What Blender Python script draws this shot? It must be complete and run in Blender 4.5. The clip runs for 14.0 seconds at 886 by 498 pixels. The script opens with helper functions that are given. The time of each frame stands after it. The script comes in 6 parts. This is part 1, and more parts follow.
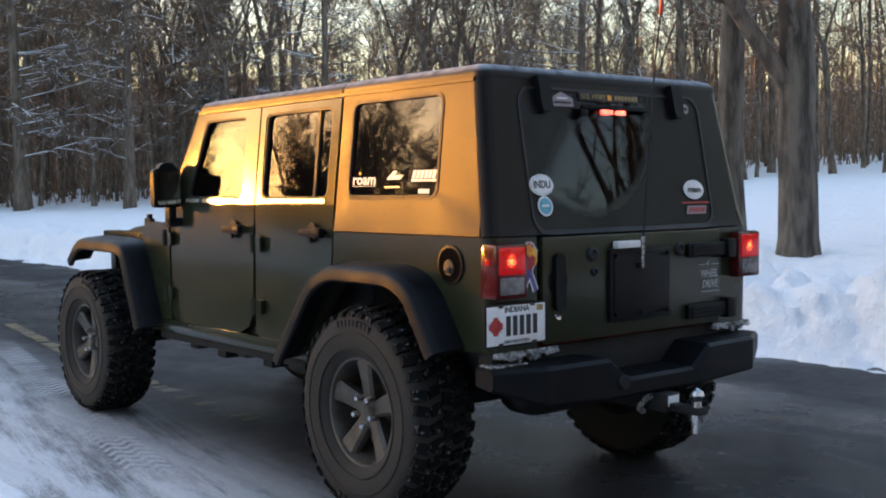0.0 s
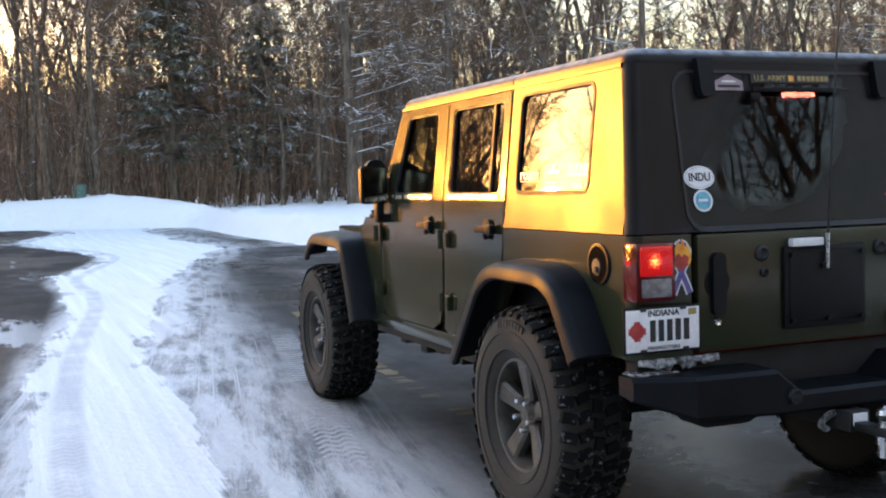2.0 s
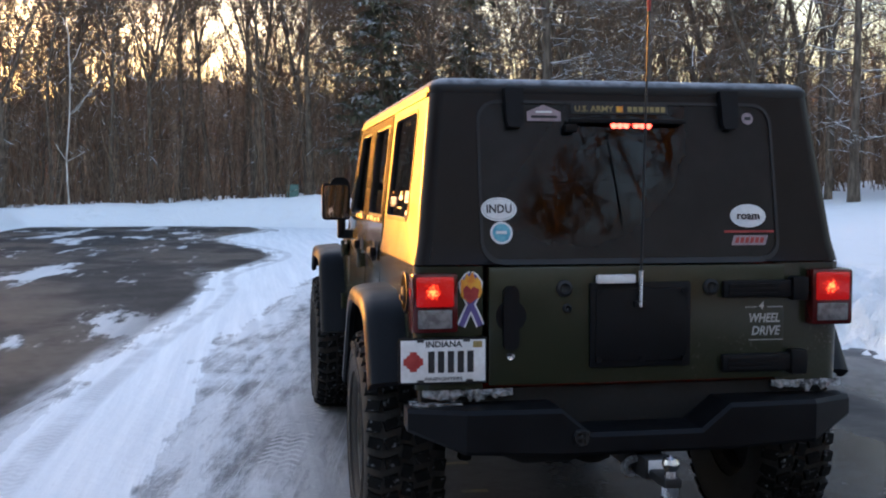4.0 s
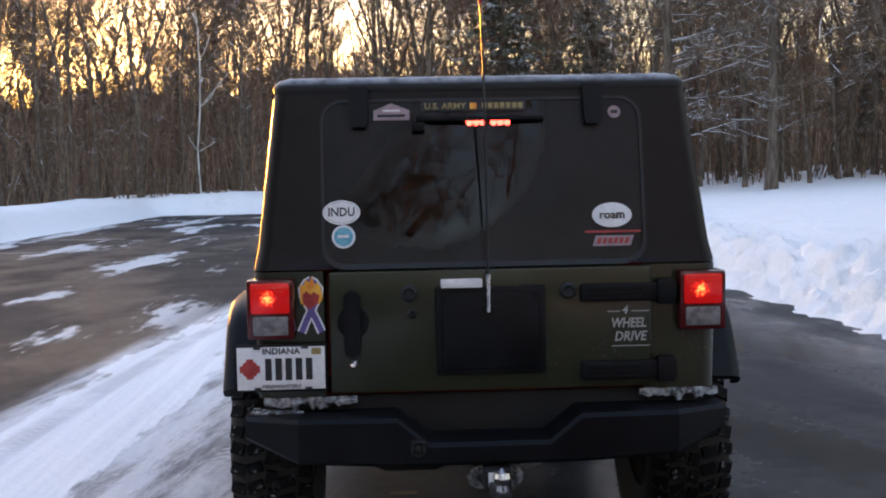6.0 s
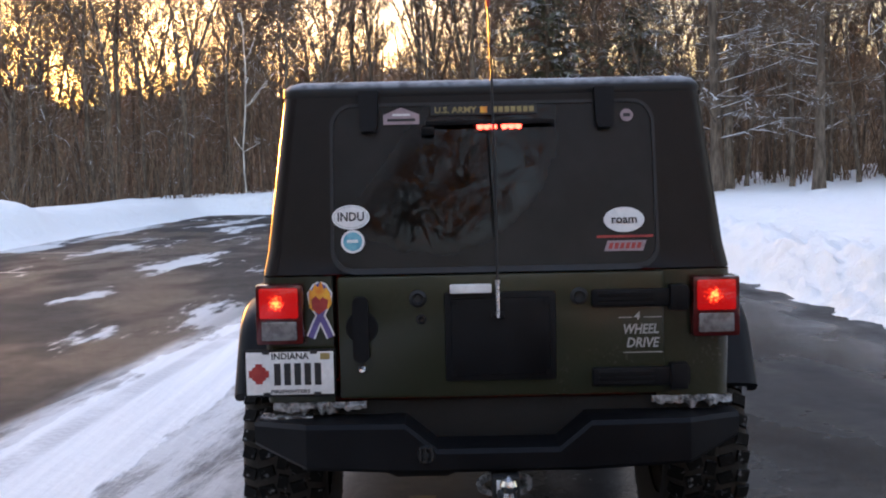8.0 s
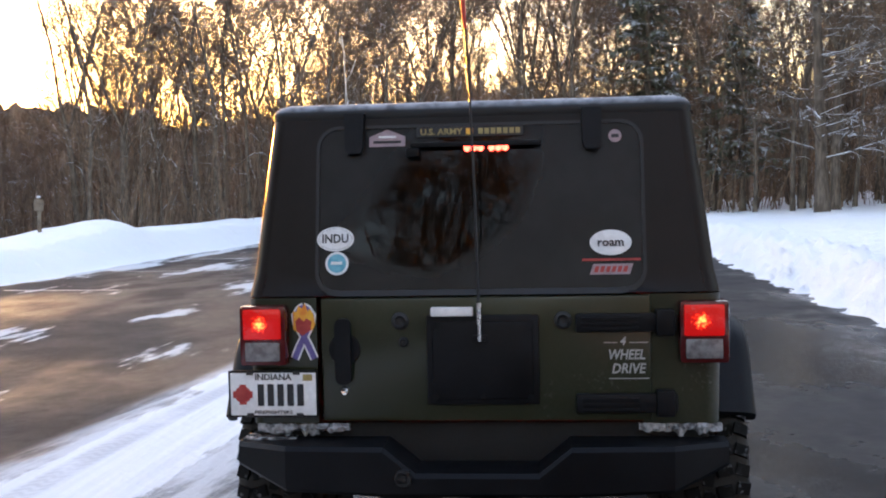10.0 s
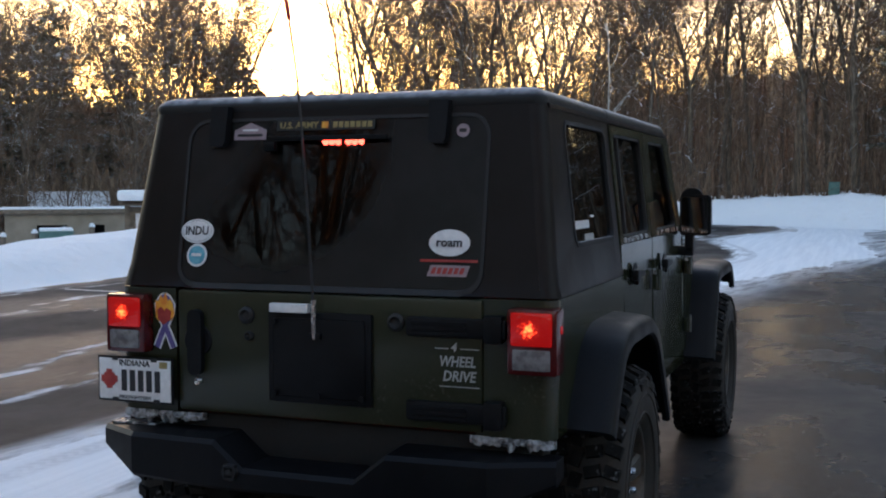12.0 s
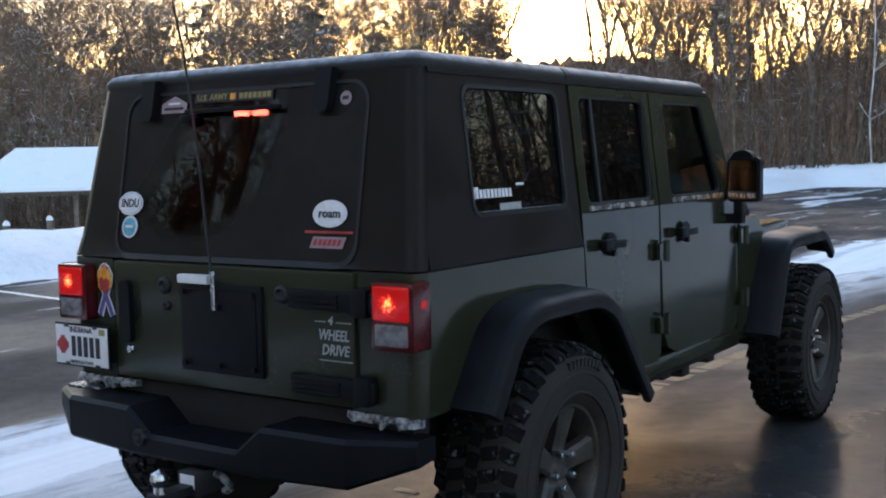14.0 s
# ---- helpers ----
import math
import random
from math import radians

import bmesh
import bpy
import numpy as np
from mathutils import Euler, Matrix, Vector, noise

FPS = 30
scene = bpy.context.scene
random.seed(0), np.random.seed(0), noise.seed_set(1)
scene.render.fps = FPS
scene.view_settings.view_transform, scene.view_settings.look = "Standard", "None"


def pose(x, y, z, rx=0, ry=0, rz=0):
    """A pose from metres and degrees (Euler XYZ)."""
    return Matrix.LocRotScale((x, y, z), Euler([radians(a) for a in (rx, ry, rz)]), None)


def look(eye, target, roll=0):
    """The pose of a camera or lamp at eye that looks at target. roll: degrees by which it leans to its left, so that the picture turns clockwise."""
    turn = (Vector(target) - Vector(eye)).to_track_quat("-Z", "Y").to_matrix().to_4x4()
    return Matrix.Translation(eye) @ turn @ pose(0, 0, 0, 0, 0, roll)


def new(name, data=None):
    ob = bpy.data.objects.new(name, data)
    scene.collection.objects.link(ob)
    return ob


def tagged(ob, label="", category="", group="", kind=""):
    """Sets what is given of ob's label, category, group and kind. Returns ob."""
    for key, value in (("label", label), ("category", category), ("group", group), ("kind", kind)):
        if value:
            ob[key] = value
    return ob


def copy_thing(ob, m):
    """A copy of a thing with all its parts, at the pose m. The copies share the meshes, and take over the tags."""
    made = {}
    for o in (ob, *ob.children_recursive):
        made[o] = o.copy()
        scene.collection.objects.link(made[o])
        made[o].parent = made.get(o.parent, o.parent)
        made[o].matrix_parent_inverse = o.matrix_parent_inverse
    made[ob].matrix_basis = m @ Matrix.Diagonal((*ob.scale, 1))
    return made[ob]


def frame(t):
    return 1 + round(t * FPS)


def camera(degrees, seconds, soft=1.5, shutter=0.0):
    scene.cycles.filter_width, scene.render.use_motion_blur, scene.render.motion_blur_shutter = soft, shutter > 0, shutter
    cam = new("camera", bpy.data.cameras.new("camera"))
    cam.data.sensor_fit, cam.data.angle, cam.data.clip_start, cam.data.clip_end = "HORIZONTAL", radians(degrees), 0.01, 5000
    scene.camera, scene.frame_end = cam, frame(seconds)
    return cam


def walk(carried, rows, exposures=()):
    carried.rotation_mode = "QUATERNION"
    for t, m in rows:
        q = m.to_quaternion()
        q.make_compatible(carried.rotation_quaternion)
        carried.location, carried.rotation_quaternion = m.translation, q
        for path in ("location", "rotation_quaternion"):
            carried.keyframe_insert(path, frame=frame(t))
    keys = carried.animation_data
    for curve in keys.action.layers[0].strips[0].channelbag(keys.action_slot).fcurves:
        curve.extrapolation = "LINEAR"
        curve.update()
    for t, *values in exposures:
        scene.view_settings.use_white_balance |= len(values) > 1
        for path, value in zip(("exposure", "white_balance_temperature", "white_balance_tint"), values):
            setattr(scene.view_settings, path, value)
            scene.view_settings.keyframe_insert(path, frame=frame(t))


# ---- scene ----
PATH = [
    (0, (-3.476, -3.019, 1.353), (-2.211, -1.473, 1.243), -0.6),
    (0.5, (-3.463, -3.044, 1.363), (-2.258, -1.452, 1.249), -0.7),
    (1, (-3.368, -3.1, 1.365), (-2.273, -1.43, 1.255), -0.8),
    (1.5, (-3.124, -3.157, 1.351), (-2.196, -1.389, 1.245), -1.0),
    (2, (-2.788, -3.243, 1.365), (-2.041, -1.392, 1.247), -1.6),
    (2.5, (-2.384, -3.351, 1.369), (-1.793, -1.444, 1.248), -1.5),
    (3, (-2.026, -3.475, 1.372), (-1.536, -1.539, 1.262), -0.3),
    (3.5, (-1.657, -3.58, 1.395), (-1.242, -1.626, 1.291), 0.1),
    (4, (-1.34, -3.724, 1.422), (-0.994, -1.757, 1.319), 0.0),
    (4.2, (-1.197, -3.711, 1.415), (-0.884, -1.738, 1.312), -0.2),
    (6.5, (-0.203, -3.744, 1.498), (-0.152, -1.75, 1.362), -1.1),
    (7, (-0.178, -3.771, 1.503), (-0.147, -1.776, 1.368), -1.1),
    (7.5, (-0.174, -3.74, 1.501), (-0.159, -1.745, 1.366), -1.2),
    (9.8, (0.148, -3.657, 1.483), (-0.006, -1.665, 1.385), -1.1),
    (10, (0.244, -3.66, 1.494), (0.052, -1.671, 1.402), -1.2),
    (10.5, (0.524, -3.586, 1.484), (0.211, -1.612, 1.412), -1.3),
    (11, (0.87, -3.432, 1.499), (0.425, -1.483, 1.429), -1.1),
    (11.5, (1.321, -3.371, 1.515), (0.749, -1.457, 1.431), -0.4),
    (12, (1.643, -3.222, 1.506), (0.943, -1.351, 1.397), -0.1),
    (12.5, (1.959, -3.066, 1.515), (1.127, -1.253, 1.384), -0.1),
    (13, (2.263, -2.962, 1.513), (1.313, -1.208, 1.366), -0.7),
    (13.5, (2.45, -2.755, 1.504), (1.409, -1.054, 1.345), -1.2),
    (14, (2.658, -2.559, 1.499), (1.525, -0.919, 1.335), -1.2),
]
cam = camera(43.8, 14.0, 2.0)
walk(cam, [(t, look(eye, target, roll)) for t, eye, target, roll in PATH],
     [(0.0, 2.52, 5720, 22), (1.5, 2.88, 5850, 24), (2.5, 3.02, 5980, 25), (3.2, 2.8, 5890, 26), (4.0, 2.53, 5720, 26), (7.0, 2.74, 6260, 33), (10.0, 3.03, 6230, 30), (10.5, 3.1, 6230, 29), (11.0, 2.84, 6200, 28), (11.5, 2.33, 6050, 25), (12.0, 2.23, 5850, 24), (12.5, 2.35, 5780, 23), (13.0, 2.43, 5700, 22), (13.5, 2.63, 5630, 22), (14.0, 2.65, 5580, 22)])

# ---- light: low winter sun ahead and to the side, seen through bare woods ----
SUN_AZ, SUN_EL = -27.2, 5.2          # degrees from +y towards +x, and above the horizon
world = bpy.data.worlds.new("sky")
scene.world = world
world.use_nodes = True
wn = world.node_tree.nodes
wn.clear()
sky = wn.new("ShaderNodeTexSky")
sky.sky_type = "NISHITA"
sky.sun_disc = False
sky.sun_elevation = radians(SUN_EL)
sky.sun_rotation = radians(SUN_AZ)
sky.altitude = 200
sky.air_density, sky.dust_density, sky.ozone_density = 1.32, 1.75, 1.15
bg = wn.new("ShaderNodeBackground")
bg.inputs["Strength"].default_value = 0.15
wout = wn.new("ShaderNodeOutputWorld")
world.node_tree.links.new(sky.outputs[0], bg.inputs[0])
world.node_tree.links.new(bg.outputs[0], wout.inputs[0])

sun_data = bpy.data.lights.new("sun", "SUN")
sun_data.energy, sun_data.angle, sun_data.color = 2.6, radians(0.6), (1.0, 0.385, 0.03)
sun_ob = new("sun", sun_data)
a, e = radians(SUN_AZ), radians(SUN_EL)
sun_dir = Vector((math.sin(a) * math.cos(e), math.cos(a) * math.cos(e), math.sin(e)))
sun_ob.matrix_world = look(sun_dir * 200, (0, 0, 0))


# ---- materials ----
class Nodes:
    """A node material under construction, with short ways to add nodes."""

    def __init__(self, name):
        self.mat = bpy.data.materials.new(name)
        self.mat.use_nodes = True
        self.tree = self.mat.node_tree
        self.tree.nodes.clear()
        self.out = self.tree.nodes.new("ShaderNodeOutputMaterial")
        self.pos = self.add("ShaderNodeTexCoord").outputs["Object"]

    def add(self, kind, **values):
        node = self.tree.nodes.new(kind)
        for key, value in values.items():
            self.put(node.inputs[key.replace("_", " ")], value)
        return node

    def put(self, socket, value):
        if isinstance(value, bpy.types.NodeSocket):
            self.tree.links.new(value, socket)
        else:
            socket.default_value = value

    def math(self, op, a, b=0.0, clamp=False):
        node = self.tree.nodes.new("ShaderNodeMath")
        node.operation, node.use_clamp = op, clamp
        self.put(node.inputs[0], a)
        self.put(node.inputs[1], b)
        return node.outputs[0]

    def scaled(self, by, source=None):
        node = self.tree.nodes.new("ShaderNodeVectorMath")
        node.operation = "MULTIPLY"
        self.put(node.inputs[0], source or self.pos)
        node.inputs[1].default_value = by
        return node.outputs[0]

    def noise(self, scale, detail=3.0, source=None, rough=0.55):
        node = self.add("ShaderNodeTexNoise", Scale=scale, Detail=detail, Roughness=rough)
        self.put(node.inputs["Vector"], source or self.pos)
        return node.outputs["Fac"]

    def ramp(self, fac, low, high, a=0.0, b=1.0):
        node = self.tree.nodes.new("ShaderNodeMapRange")
        node.interpolation_type = "SMOOTHSTEP"
        self.put(node.inputs["Value"], fac)
        for key, value in (("From Min", low), ("From Max", high), ("To Min", a), ("To Max", b)):
            self.put(node.inputs[key], value)
        return node.outputs[0]

    def mix(self, fac, a, b):
        node = self.tree.nodes.new("ShaderNodeMix")
        node.data_type = "RGBA"
        self.put(node.inputs[0], fac)
        self.put(node.inputs[6], a)
        self.put(node.inputs[7], b)
        return node.outputs[2]

    def bump(self, height, strength=0.3, distance=0.01):
        return self.add("ShaderNodeBump", Height=height, Strength=strength, Distance=distance).outputs[0]

    def surface(self, color, rough=0.5, metal=0.0, normal=None, coat=0.0, spec=0.5, **more):
        node = self.add("ShaderNodeBsdfPrincipled")
        for key, value in (("Base Color", color), ("Roughness", rough), ("Metallic", metal), ("Coat Weight", coat), ("Specular IOR Level", spec)):
            self.put(node.inputs[key], value)
        for key, value in more.items():
            self.put(node.inputs[key.replace("_", " ")], value)
        if normal is not None:
            self.put(node.inputs["Normal"], normal)
        self.tree.links.new(node.outputs[0], self.out.inputs[0])
        return self.mat


def rgb(r, g, b):
    return (r, g, b, 1.0)


def plain(name, low, high, rough=0.5, scale=8.0, metal=0.0, bump=0.2, grain=60.0, coat=0.0, depth=0.004, spec=0.5):
    """Two tones mixed by coarse and fine noise, with fine relief."""
    n = Nodes(name)
    coarse, fine = n.noise(scale, 4.0), n.noise(grain, 3.0)
    both = n.math("ADD", n.math("MULTIPLY", coarse, 0.65), n.math("MULTIPLY", fine, 0.35))
    color = n.mix(n.ramp(both, 0.35, 0.65), rgb(*low), rgb(*high))
    roughness = n.ramp(coarse, 0.3, 0.7, max(0.02, rough - 0.08), min(1.0, rough + 0.08))
    return n.surface(color, roughness, metal, n.bump(fine, bump, depth), coat, spec)


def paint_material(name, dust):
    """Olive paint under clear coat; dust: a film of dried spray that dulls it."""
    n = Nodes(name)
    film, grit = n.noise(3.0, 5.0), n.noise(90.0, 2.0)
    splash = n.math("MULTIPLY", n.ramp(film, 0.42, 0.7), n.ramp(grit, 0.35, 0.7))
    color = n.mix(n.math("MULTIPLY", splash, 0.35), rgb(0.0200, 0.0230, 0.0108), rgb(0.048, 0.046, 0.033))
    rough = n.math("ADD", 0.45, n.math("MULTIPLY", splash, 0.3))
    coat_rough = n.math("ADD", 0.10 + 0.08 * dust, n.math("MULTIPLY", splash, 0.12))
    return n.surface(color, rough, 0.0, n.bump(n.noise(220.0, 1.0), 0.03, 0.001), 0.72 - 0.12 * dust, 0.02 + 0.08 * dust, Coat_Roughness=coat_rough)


def glass_material(name, tint, wiped=False, shine=0.8):
    """Tinted pane with a reflection and a film of road dust; wiped: clear only where the wiper sweeps."""
    n = Nodes(name)
    clear = n.add("ShaderNodeBsdfTransparent", Color=rgb(*tint))
    gloss = n.add("ShaderNodeBsdfGlossy", Color=rgb(1, 1, 1), Roughness=0.012)
    film = n.ramp(n.noise(5.0, 4.0), 0.45, 0.8, 0.0, 0.04)
    fres = n.math("MULTIPLY", n.add("ShaderNodeFresnel", IOR=1.52).outputs[0], shine)
    dust = n.add("ShaderNodeBsdfDiffuse", Color=rgb(0.030, 0.028, 0.028))
    if wiped:
        xyz = n.add("ShaderNodeSeparateXYZ", Vector=n.pos)
        px, pz = n.math("ADD", xyz.outputs[0], 0.205), n.math("SUBTRACT", xyz.outputs[2], 1.672)
        dist = n.math("SQRT", n.math("ADD", n.math("MULTIPLY", px, px), n.math("MULTIPLY", pz, pz)))
        arc = n.ramp(n.math("ADD", dist, n.math("MULTIPLY", n.noise(22.0, 3.0), 0.05)), 0.405, 0.485)
        side = n.ramp(n.math("ADD", px, n.math("MULTIPLY", pz, -0.75)), -0.12, 0.08, 1.0, 0.0)
        dirty = n.math("MAXIMUM", arc, side)
        grime = n.ramp(n.noise(7.0, 5.0), 0.3, 0.7, 0.34, 0.56)
        film = n.math("MAXIMUM", film, n.math("MULTIPLY", dirty, grime))
        fres = n.math("MULTIPLY", fres, n.ramp(dirty, 0.0, 1.0, 0.54, 0.40))
        n.put(gloss.inputs["Roughness"], n.ramp(dirty, 0.0, 1.0, 0.02, 0.30))
    first = n.add("ShaderNodeMixShader", Fac=film)
    n.tree.links.new(clear.outputs[0], first.inputs[1])
    n.tree.links.new(dust.outputs[0], first.inputs[2])
    both = n.add("ShaderNodeMixShader", Fac=fres)
    n.tree.links.new(first.outputs[0], both.inputs[1])
    n.tree.links.new(gloss.outputs[0], both.inputs[2])
    n.tree.links.new(both.outputs[0], n.out.inputs[0])
    return n.mat


def glowing(name, color, strength, base=None, rough=0.2):
    n = Nodes(name)
    return n.surface(rgb(*(base or color)), rough, Emission_Color=rgb(*color), Emission_Strength=strength)


def lens_material():
    """A lit red lens, brightest and most orange over the bulb, broken up by the lens's prisms."""
    n = Nodes("lit_red_lens")
    xyz = n.add("ShaderNodeSeparateXYZ", Vector=n.pos)
    px = n.math("SUBTRACT", n.math("ABSOLUTE", xyz.outputs[0]), 0.730)
    pz = n.math("SUBTRACT", xyz.outputs[2], 1.083)
    dist = n.math("SQRT", n.math("ADD", n.math("MULTIPLY", px, px), n.math("MULTIPLY", pz, pz)))
    prism = n.add("ShaderNodeTexVoronoi", Scale=95.0)
    n.put(prism.inputs["Vector"], n.pos)
    spot = n.ramp(n.math("ADD", dist, n.math("MULTIPLY", prism.outputs["Distance"], 0.030)), 0.012, 0.052, 1.0, 0.0)
    strength = n.math("ADD", 0.045, n.math("MULTIPLY", n.math("MULTIPLY", spot, spot), 1.6))
    color = n.mix(spot, rgb(1.0, 0.010, 0.004), rgb(1.0, 0.085, 0.012))
    return n.surface(rgb(0.25, 0.006, 0.005), 0.15, 0.0, n.bump(prism.outputs["Distance"], 0.3, 0.002), Emission_Color=color, Emission_Strength=strength)


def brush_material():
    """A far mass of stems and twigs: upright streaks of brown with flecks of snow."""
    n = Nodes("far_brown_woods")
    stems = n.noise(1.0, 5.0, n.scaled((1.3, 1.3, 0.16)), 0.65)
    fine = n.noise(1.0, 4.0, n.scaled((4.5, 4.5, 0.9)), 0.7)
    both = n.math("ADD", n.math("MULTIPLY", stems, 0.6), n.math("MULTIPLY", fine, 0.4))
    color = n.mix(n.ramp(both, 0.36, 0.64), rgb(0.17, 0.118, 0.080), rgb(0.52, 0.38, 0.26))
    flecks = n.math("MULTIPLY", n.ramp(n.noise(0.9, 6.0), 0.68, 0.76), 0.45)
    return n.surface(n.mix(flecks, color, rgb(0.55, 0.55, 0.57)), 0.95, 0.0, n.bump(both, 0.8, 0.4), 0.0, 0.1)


def ground_material():
    """Wet asphalt with a ploughed-over band of packed snow, ice streaks and frost."""
    n = Nodes("wet_asphalt_and_snow")
    split = n.add("ShaderNodeSeparateXYZ", Vector=n.pos)
    x, y = split.outputs[0], split.outputs[1]
    ahead = n.math("MAXIMUM", y, 0.0)
    y2 = n.math("MULTIPLY", ahead, ahead)
    left_edge = n.math("MINIMUM", -1.5, n.math("ADD", -2.84, n.math("MULTIPLY", y2, 0.0080)))
    left_edge = n.math("ADD", left_edge, n.math("MULTIPLY", n.math("SINE", n.math("MULTIPLY", y, 0.36)), n.ramp(y, 8.0, 18.0, 0.0, 0.75)))
    right_edge = n.math("MINIMUM", 2.2, n.math("ADD", -1.84, n.math("MULTIPLY", y2, 0.0078)))
    off = n.math("SUBTRACT", x, n.math("SUBTRACT", right_edge, 0.55))
    band = n.math("MINIMUM", n.math("SUBTRACT", x, left_edge), n.math("SUBTRACT", right_edge, x))
    wander = n.math("SUBTRACT", n.noise(0.5, 5.0, n.scaled((1.4, 0.45, 1))), 0.5)
    streak = n.math("SUBTRACT", n.noise(1.0, 6.0, n.scaled((7.0, 0.22, 1)), 0.65), 0.5)
    ragged = n.math("SUBTRACT", n.noise(2.6, 6.0, n.scaled((1.0, 0.5, 1)), 0.6), 0.5)
    band = n.math("ADD", band, n.math("ADD", n.math("MULTIPLY", wander, n.math("ADD", 0.7, n.math("MULTIPLY", n.math("MINIMUM", ahead, 30.0), 0.075))), n.math("ADD", n.math("MULTIPLY", streak, 0.45), n.math("MULTIPLY", ragged, 0.6))))
    snow = n.ramp(band, -0.02, 0.09)
    # scraped ice beside the band, old snow patches further out
    near = n.ramp(off, 0.5, 2.0, 1.0, 0.0)
    near = n.math("MULTIPLY", near, n.ramp(n.math("SUBTRACT", x, left_edge), -0.30, 0.05))
    left = n.ramp(x, -3.0, -2.0, 1.0, 0.0)
    patch = n.math("MULTIPLY", n.ramp(n.math("ADD", n.noise(0.45, 6.0, n.scaled((1.9, 0.45, 1)), 0.62), n.math("ADD", n.math("MULTIPLY", streak, 0.12), n.ramp(y, 6.0, 18.0, 0.0, 0.035))), 0.575, 0.63), left)
    skew = n.math("SUBTRACT", x, n.math("MULTIPLY", y, 0.175))
    along = n.add("ShaderNodeCombineXYZ", X=skew, Y=y).outputs[0]
    ice = n.ramp(n.math("ADD", n.noise(1.0, 7.0, n.scaled((3.2, 0.5, 1), along), 0.7), n.math("MULTIPLY", ragged, 0.35)), 0.34, 0.58)
    lane = n.ramp(n.math("ABSOLUTE", n.math("ADD", skew, n.math("ADD", 1.56, n.math("MULTIPLY", wander, 0.05)))), 0.10, 0.135, 1.0, 0.0)
    lane = n.math("MULTIPLY", lane, n.ramp(y, 6.0, 9.0, 1.0, 0.0))
    bars = n.math("SINE", n.math("ADD", n.math("MULTIPLY", y, 62.0), n.math("MULTIPLY", n.math("SINE", n.math("MULTIPLY", skew, 55.0)), 1.6)))
    lines = n.ramp(n.noise(1.0, 3.0, n.scaled((26.0, 0.14, 1), along), 0.6), 0.57, 0.64)
    tread = n.math("MULTIPLY", n.ramp(bars, -0.1, 0.5), n.math("MULTIPLY", lane, n.ramp(n.noise(1.1, 4.0), 0.35, 0.6)))
    scrape = n.math("MULTIPLY", lines, n.math("MULTIPLY", near, 0.75))
    snow = n.math("MAXIMUM", snow, n.math("MAXIMUM", n.math("MULTIPLY", tread, 0.5), scrape))
    cover = n.math("MAXIMUM", snow, n.math("MAXIMUM", n.math("MULTIPLY", n.math("MULTIPLY", ice, near), 0.80), n.math("MULTIPLY", patch, 0.7)))
    wheel_line = n.math("SUBTRACT", x, n.math("ADD", left_edge, n.math("ADD", 0.27, n.math("MULTIPLY", wander, 0.10))))
    rut = n.ramp(n.math("ABSOLUTE", wheel_line), 0.055, 0.13, 0.55, 0.0)
    lugs = n.math("SINE", n.math("ADD", n.math("MULTIPLY", y, 70.0), n.math("MULTIPLY", n.math("SINE", n.math("MULTIPLY", wheel_line, 60.0)), 1.5)))
    rut = n.math("MULTIPLY", rut, n.math("MULTIPLY", n.ramp(lugs, -0.9, 0.9, 0.7, 1.0), n.ramp(n.noise(2.2, 4.0), 0.3, 0.6, 0.35, 1.0)))
    grain = n.noise(140.0, 3.0)
    coarse = n.noise(1.2, 5.0)
    stone = n.add("ShaderNodeTexVoronoi", Scale=160.0)
    n.put(stone.inputs["Vector"], n.pos)
    tar = n.mix(n.ramp(grain, 0.3, 0.75), rgb(0.026, 0.026, 0.0275), rgb(0.068, 0.0665, 0.065))
    tar = n.mix(n.ramp(coarse, 0.4, 0.7, 0.0, 0.5), tar, rgb(0.090, 0.087, 0.083))
    spill = n.noise(7.0, 8.0, None, 0.7)
    tar = n.mix(n.ramp(spill, 0.48, 0.72, 0.0, 0.55), tar, rgb(0.020, 0.019, 0.018))
    white = n.mix(n.ramp(streak, -0.2, 0.25), rgb(0.76, 0.785, 0.815), rgb(0.90, 0.915, 0.93))
    white = n.mix(rut, white, rgb(0.42, 0.43, 0.45))
    glaze = n.math("MULTIPLY", near, n.ramp(n.noise(1.6, 6.0, n.scaled((1.6, 0.5, 1)), 0.65), 0.34, 0.60, 0.40, 0.95))
    tar = n.mix(glaze, tar, n.mix(n.ramp(streak, -0.2, 0.2), rgb(0.22, 0.222, 0.228), rgb(0.42, 0.425, 0.435)))
    crumbs = n.math("MULTIPLY", n.ramp(n.noise(26.0, 6.0, None, 0.7), 0.56, 0.66), n.math("MULTIPLY", n.ramp(off, 0.3, 2.6, 0.75, 0.0), near))
    tar = n.mix(crumbs, tar, rgb(0.60, 0.61, 0.62))
    color = n.mix(cover, tar, white)
    wet = n.ramp(n.noise(0.35, 4.0, n.scaled((1.3, 0.6, 1))), 0.40, 0.62)
    film = n.math("MULTIPLY", n.ramp(x, -0.8, 0.9), n.ramp(n.noise(0.9, 5.0), 0.30, 0.55, 0.5, 1.0))
    color = n.mix(n.math("MULTIPLY", n.math("MULTIPLY", film, n.math("SUBTRACT", 1.0, cover, True)), 0.75), color, rgb(0.030, 0.031, 0.033))
    grit = n.noise(9.0, 8.0, None, 0.68)
    tar_rough = n.math("SUBTRACT", n.ramp(wet, 0.0, 1.0, 0.44, 0.74), n.math("MULTIPLY", film, 0.27))
    tar_rough = n.math("ADD", tar_rough, n.math("MULTIPLY", n.math("SUBTRACT", grit, 0.5), 0.28))
    rough = n.math("ADD", tar_rough, n.math("MULTIPLY", cover, 0.30), True)
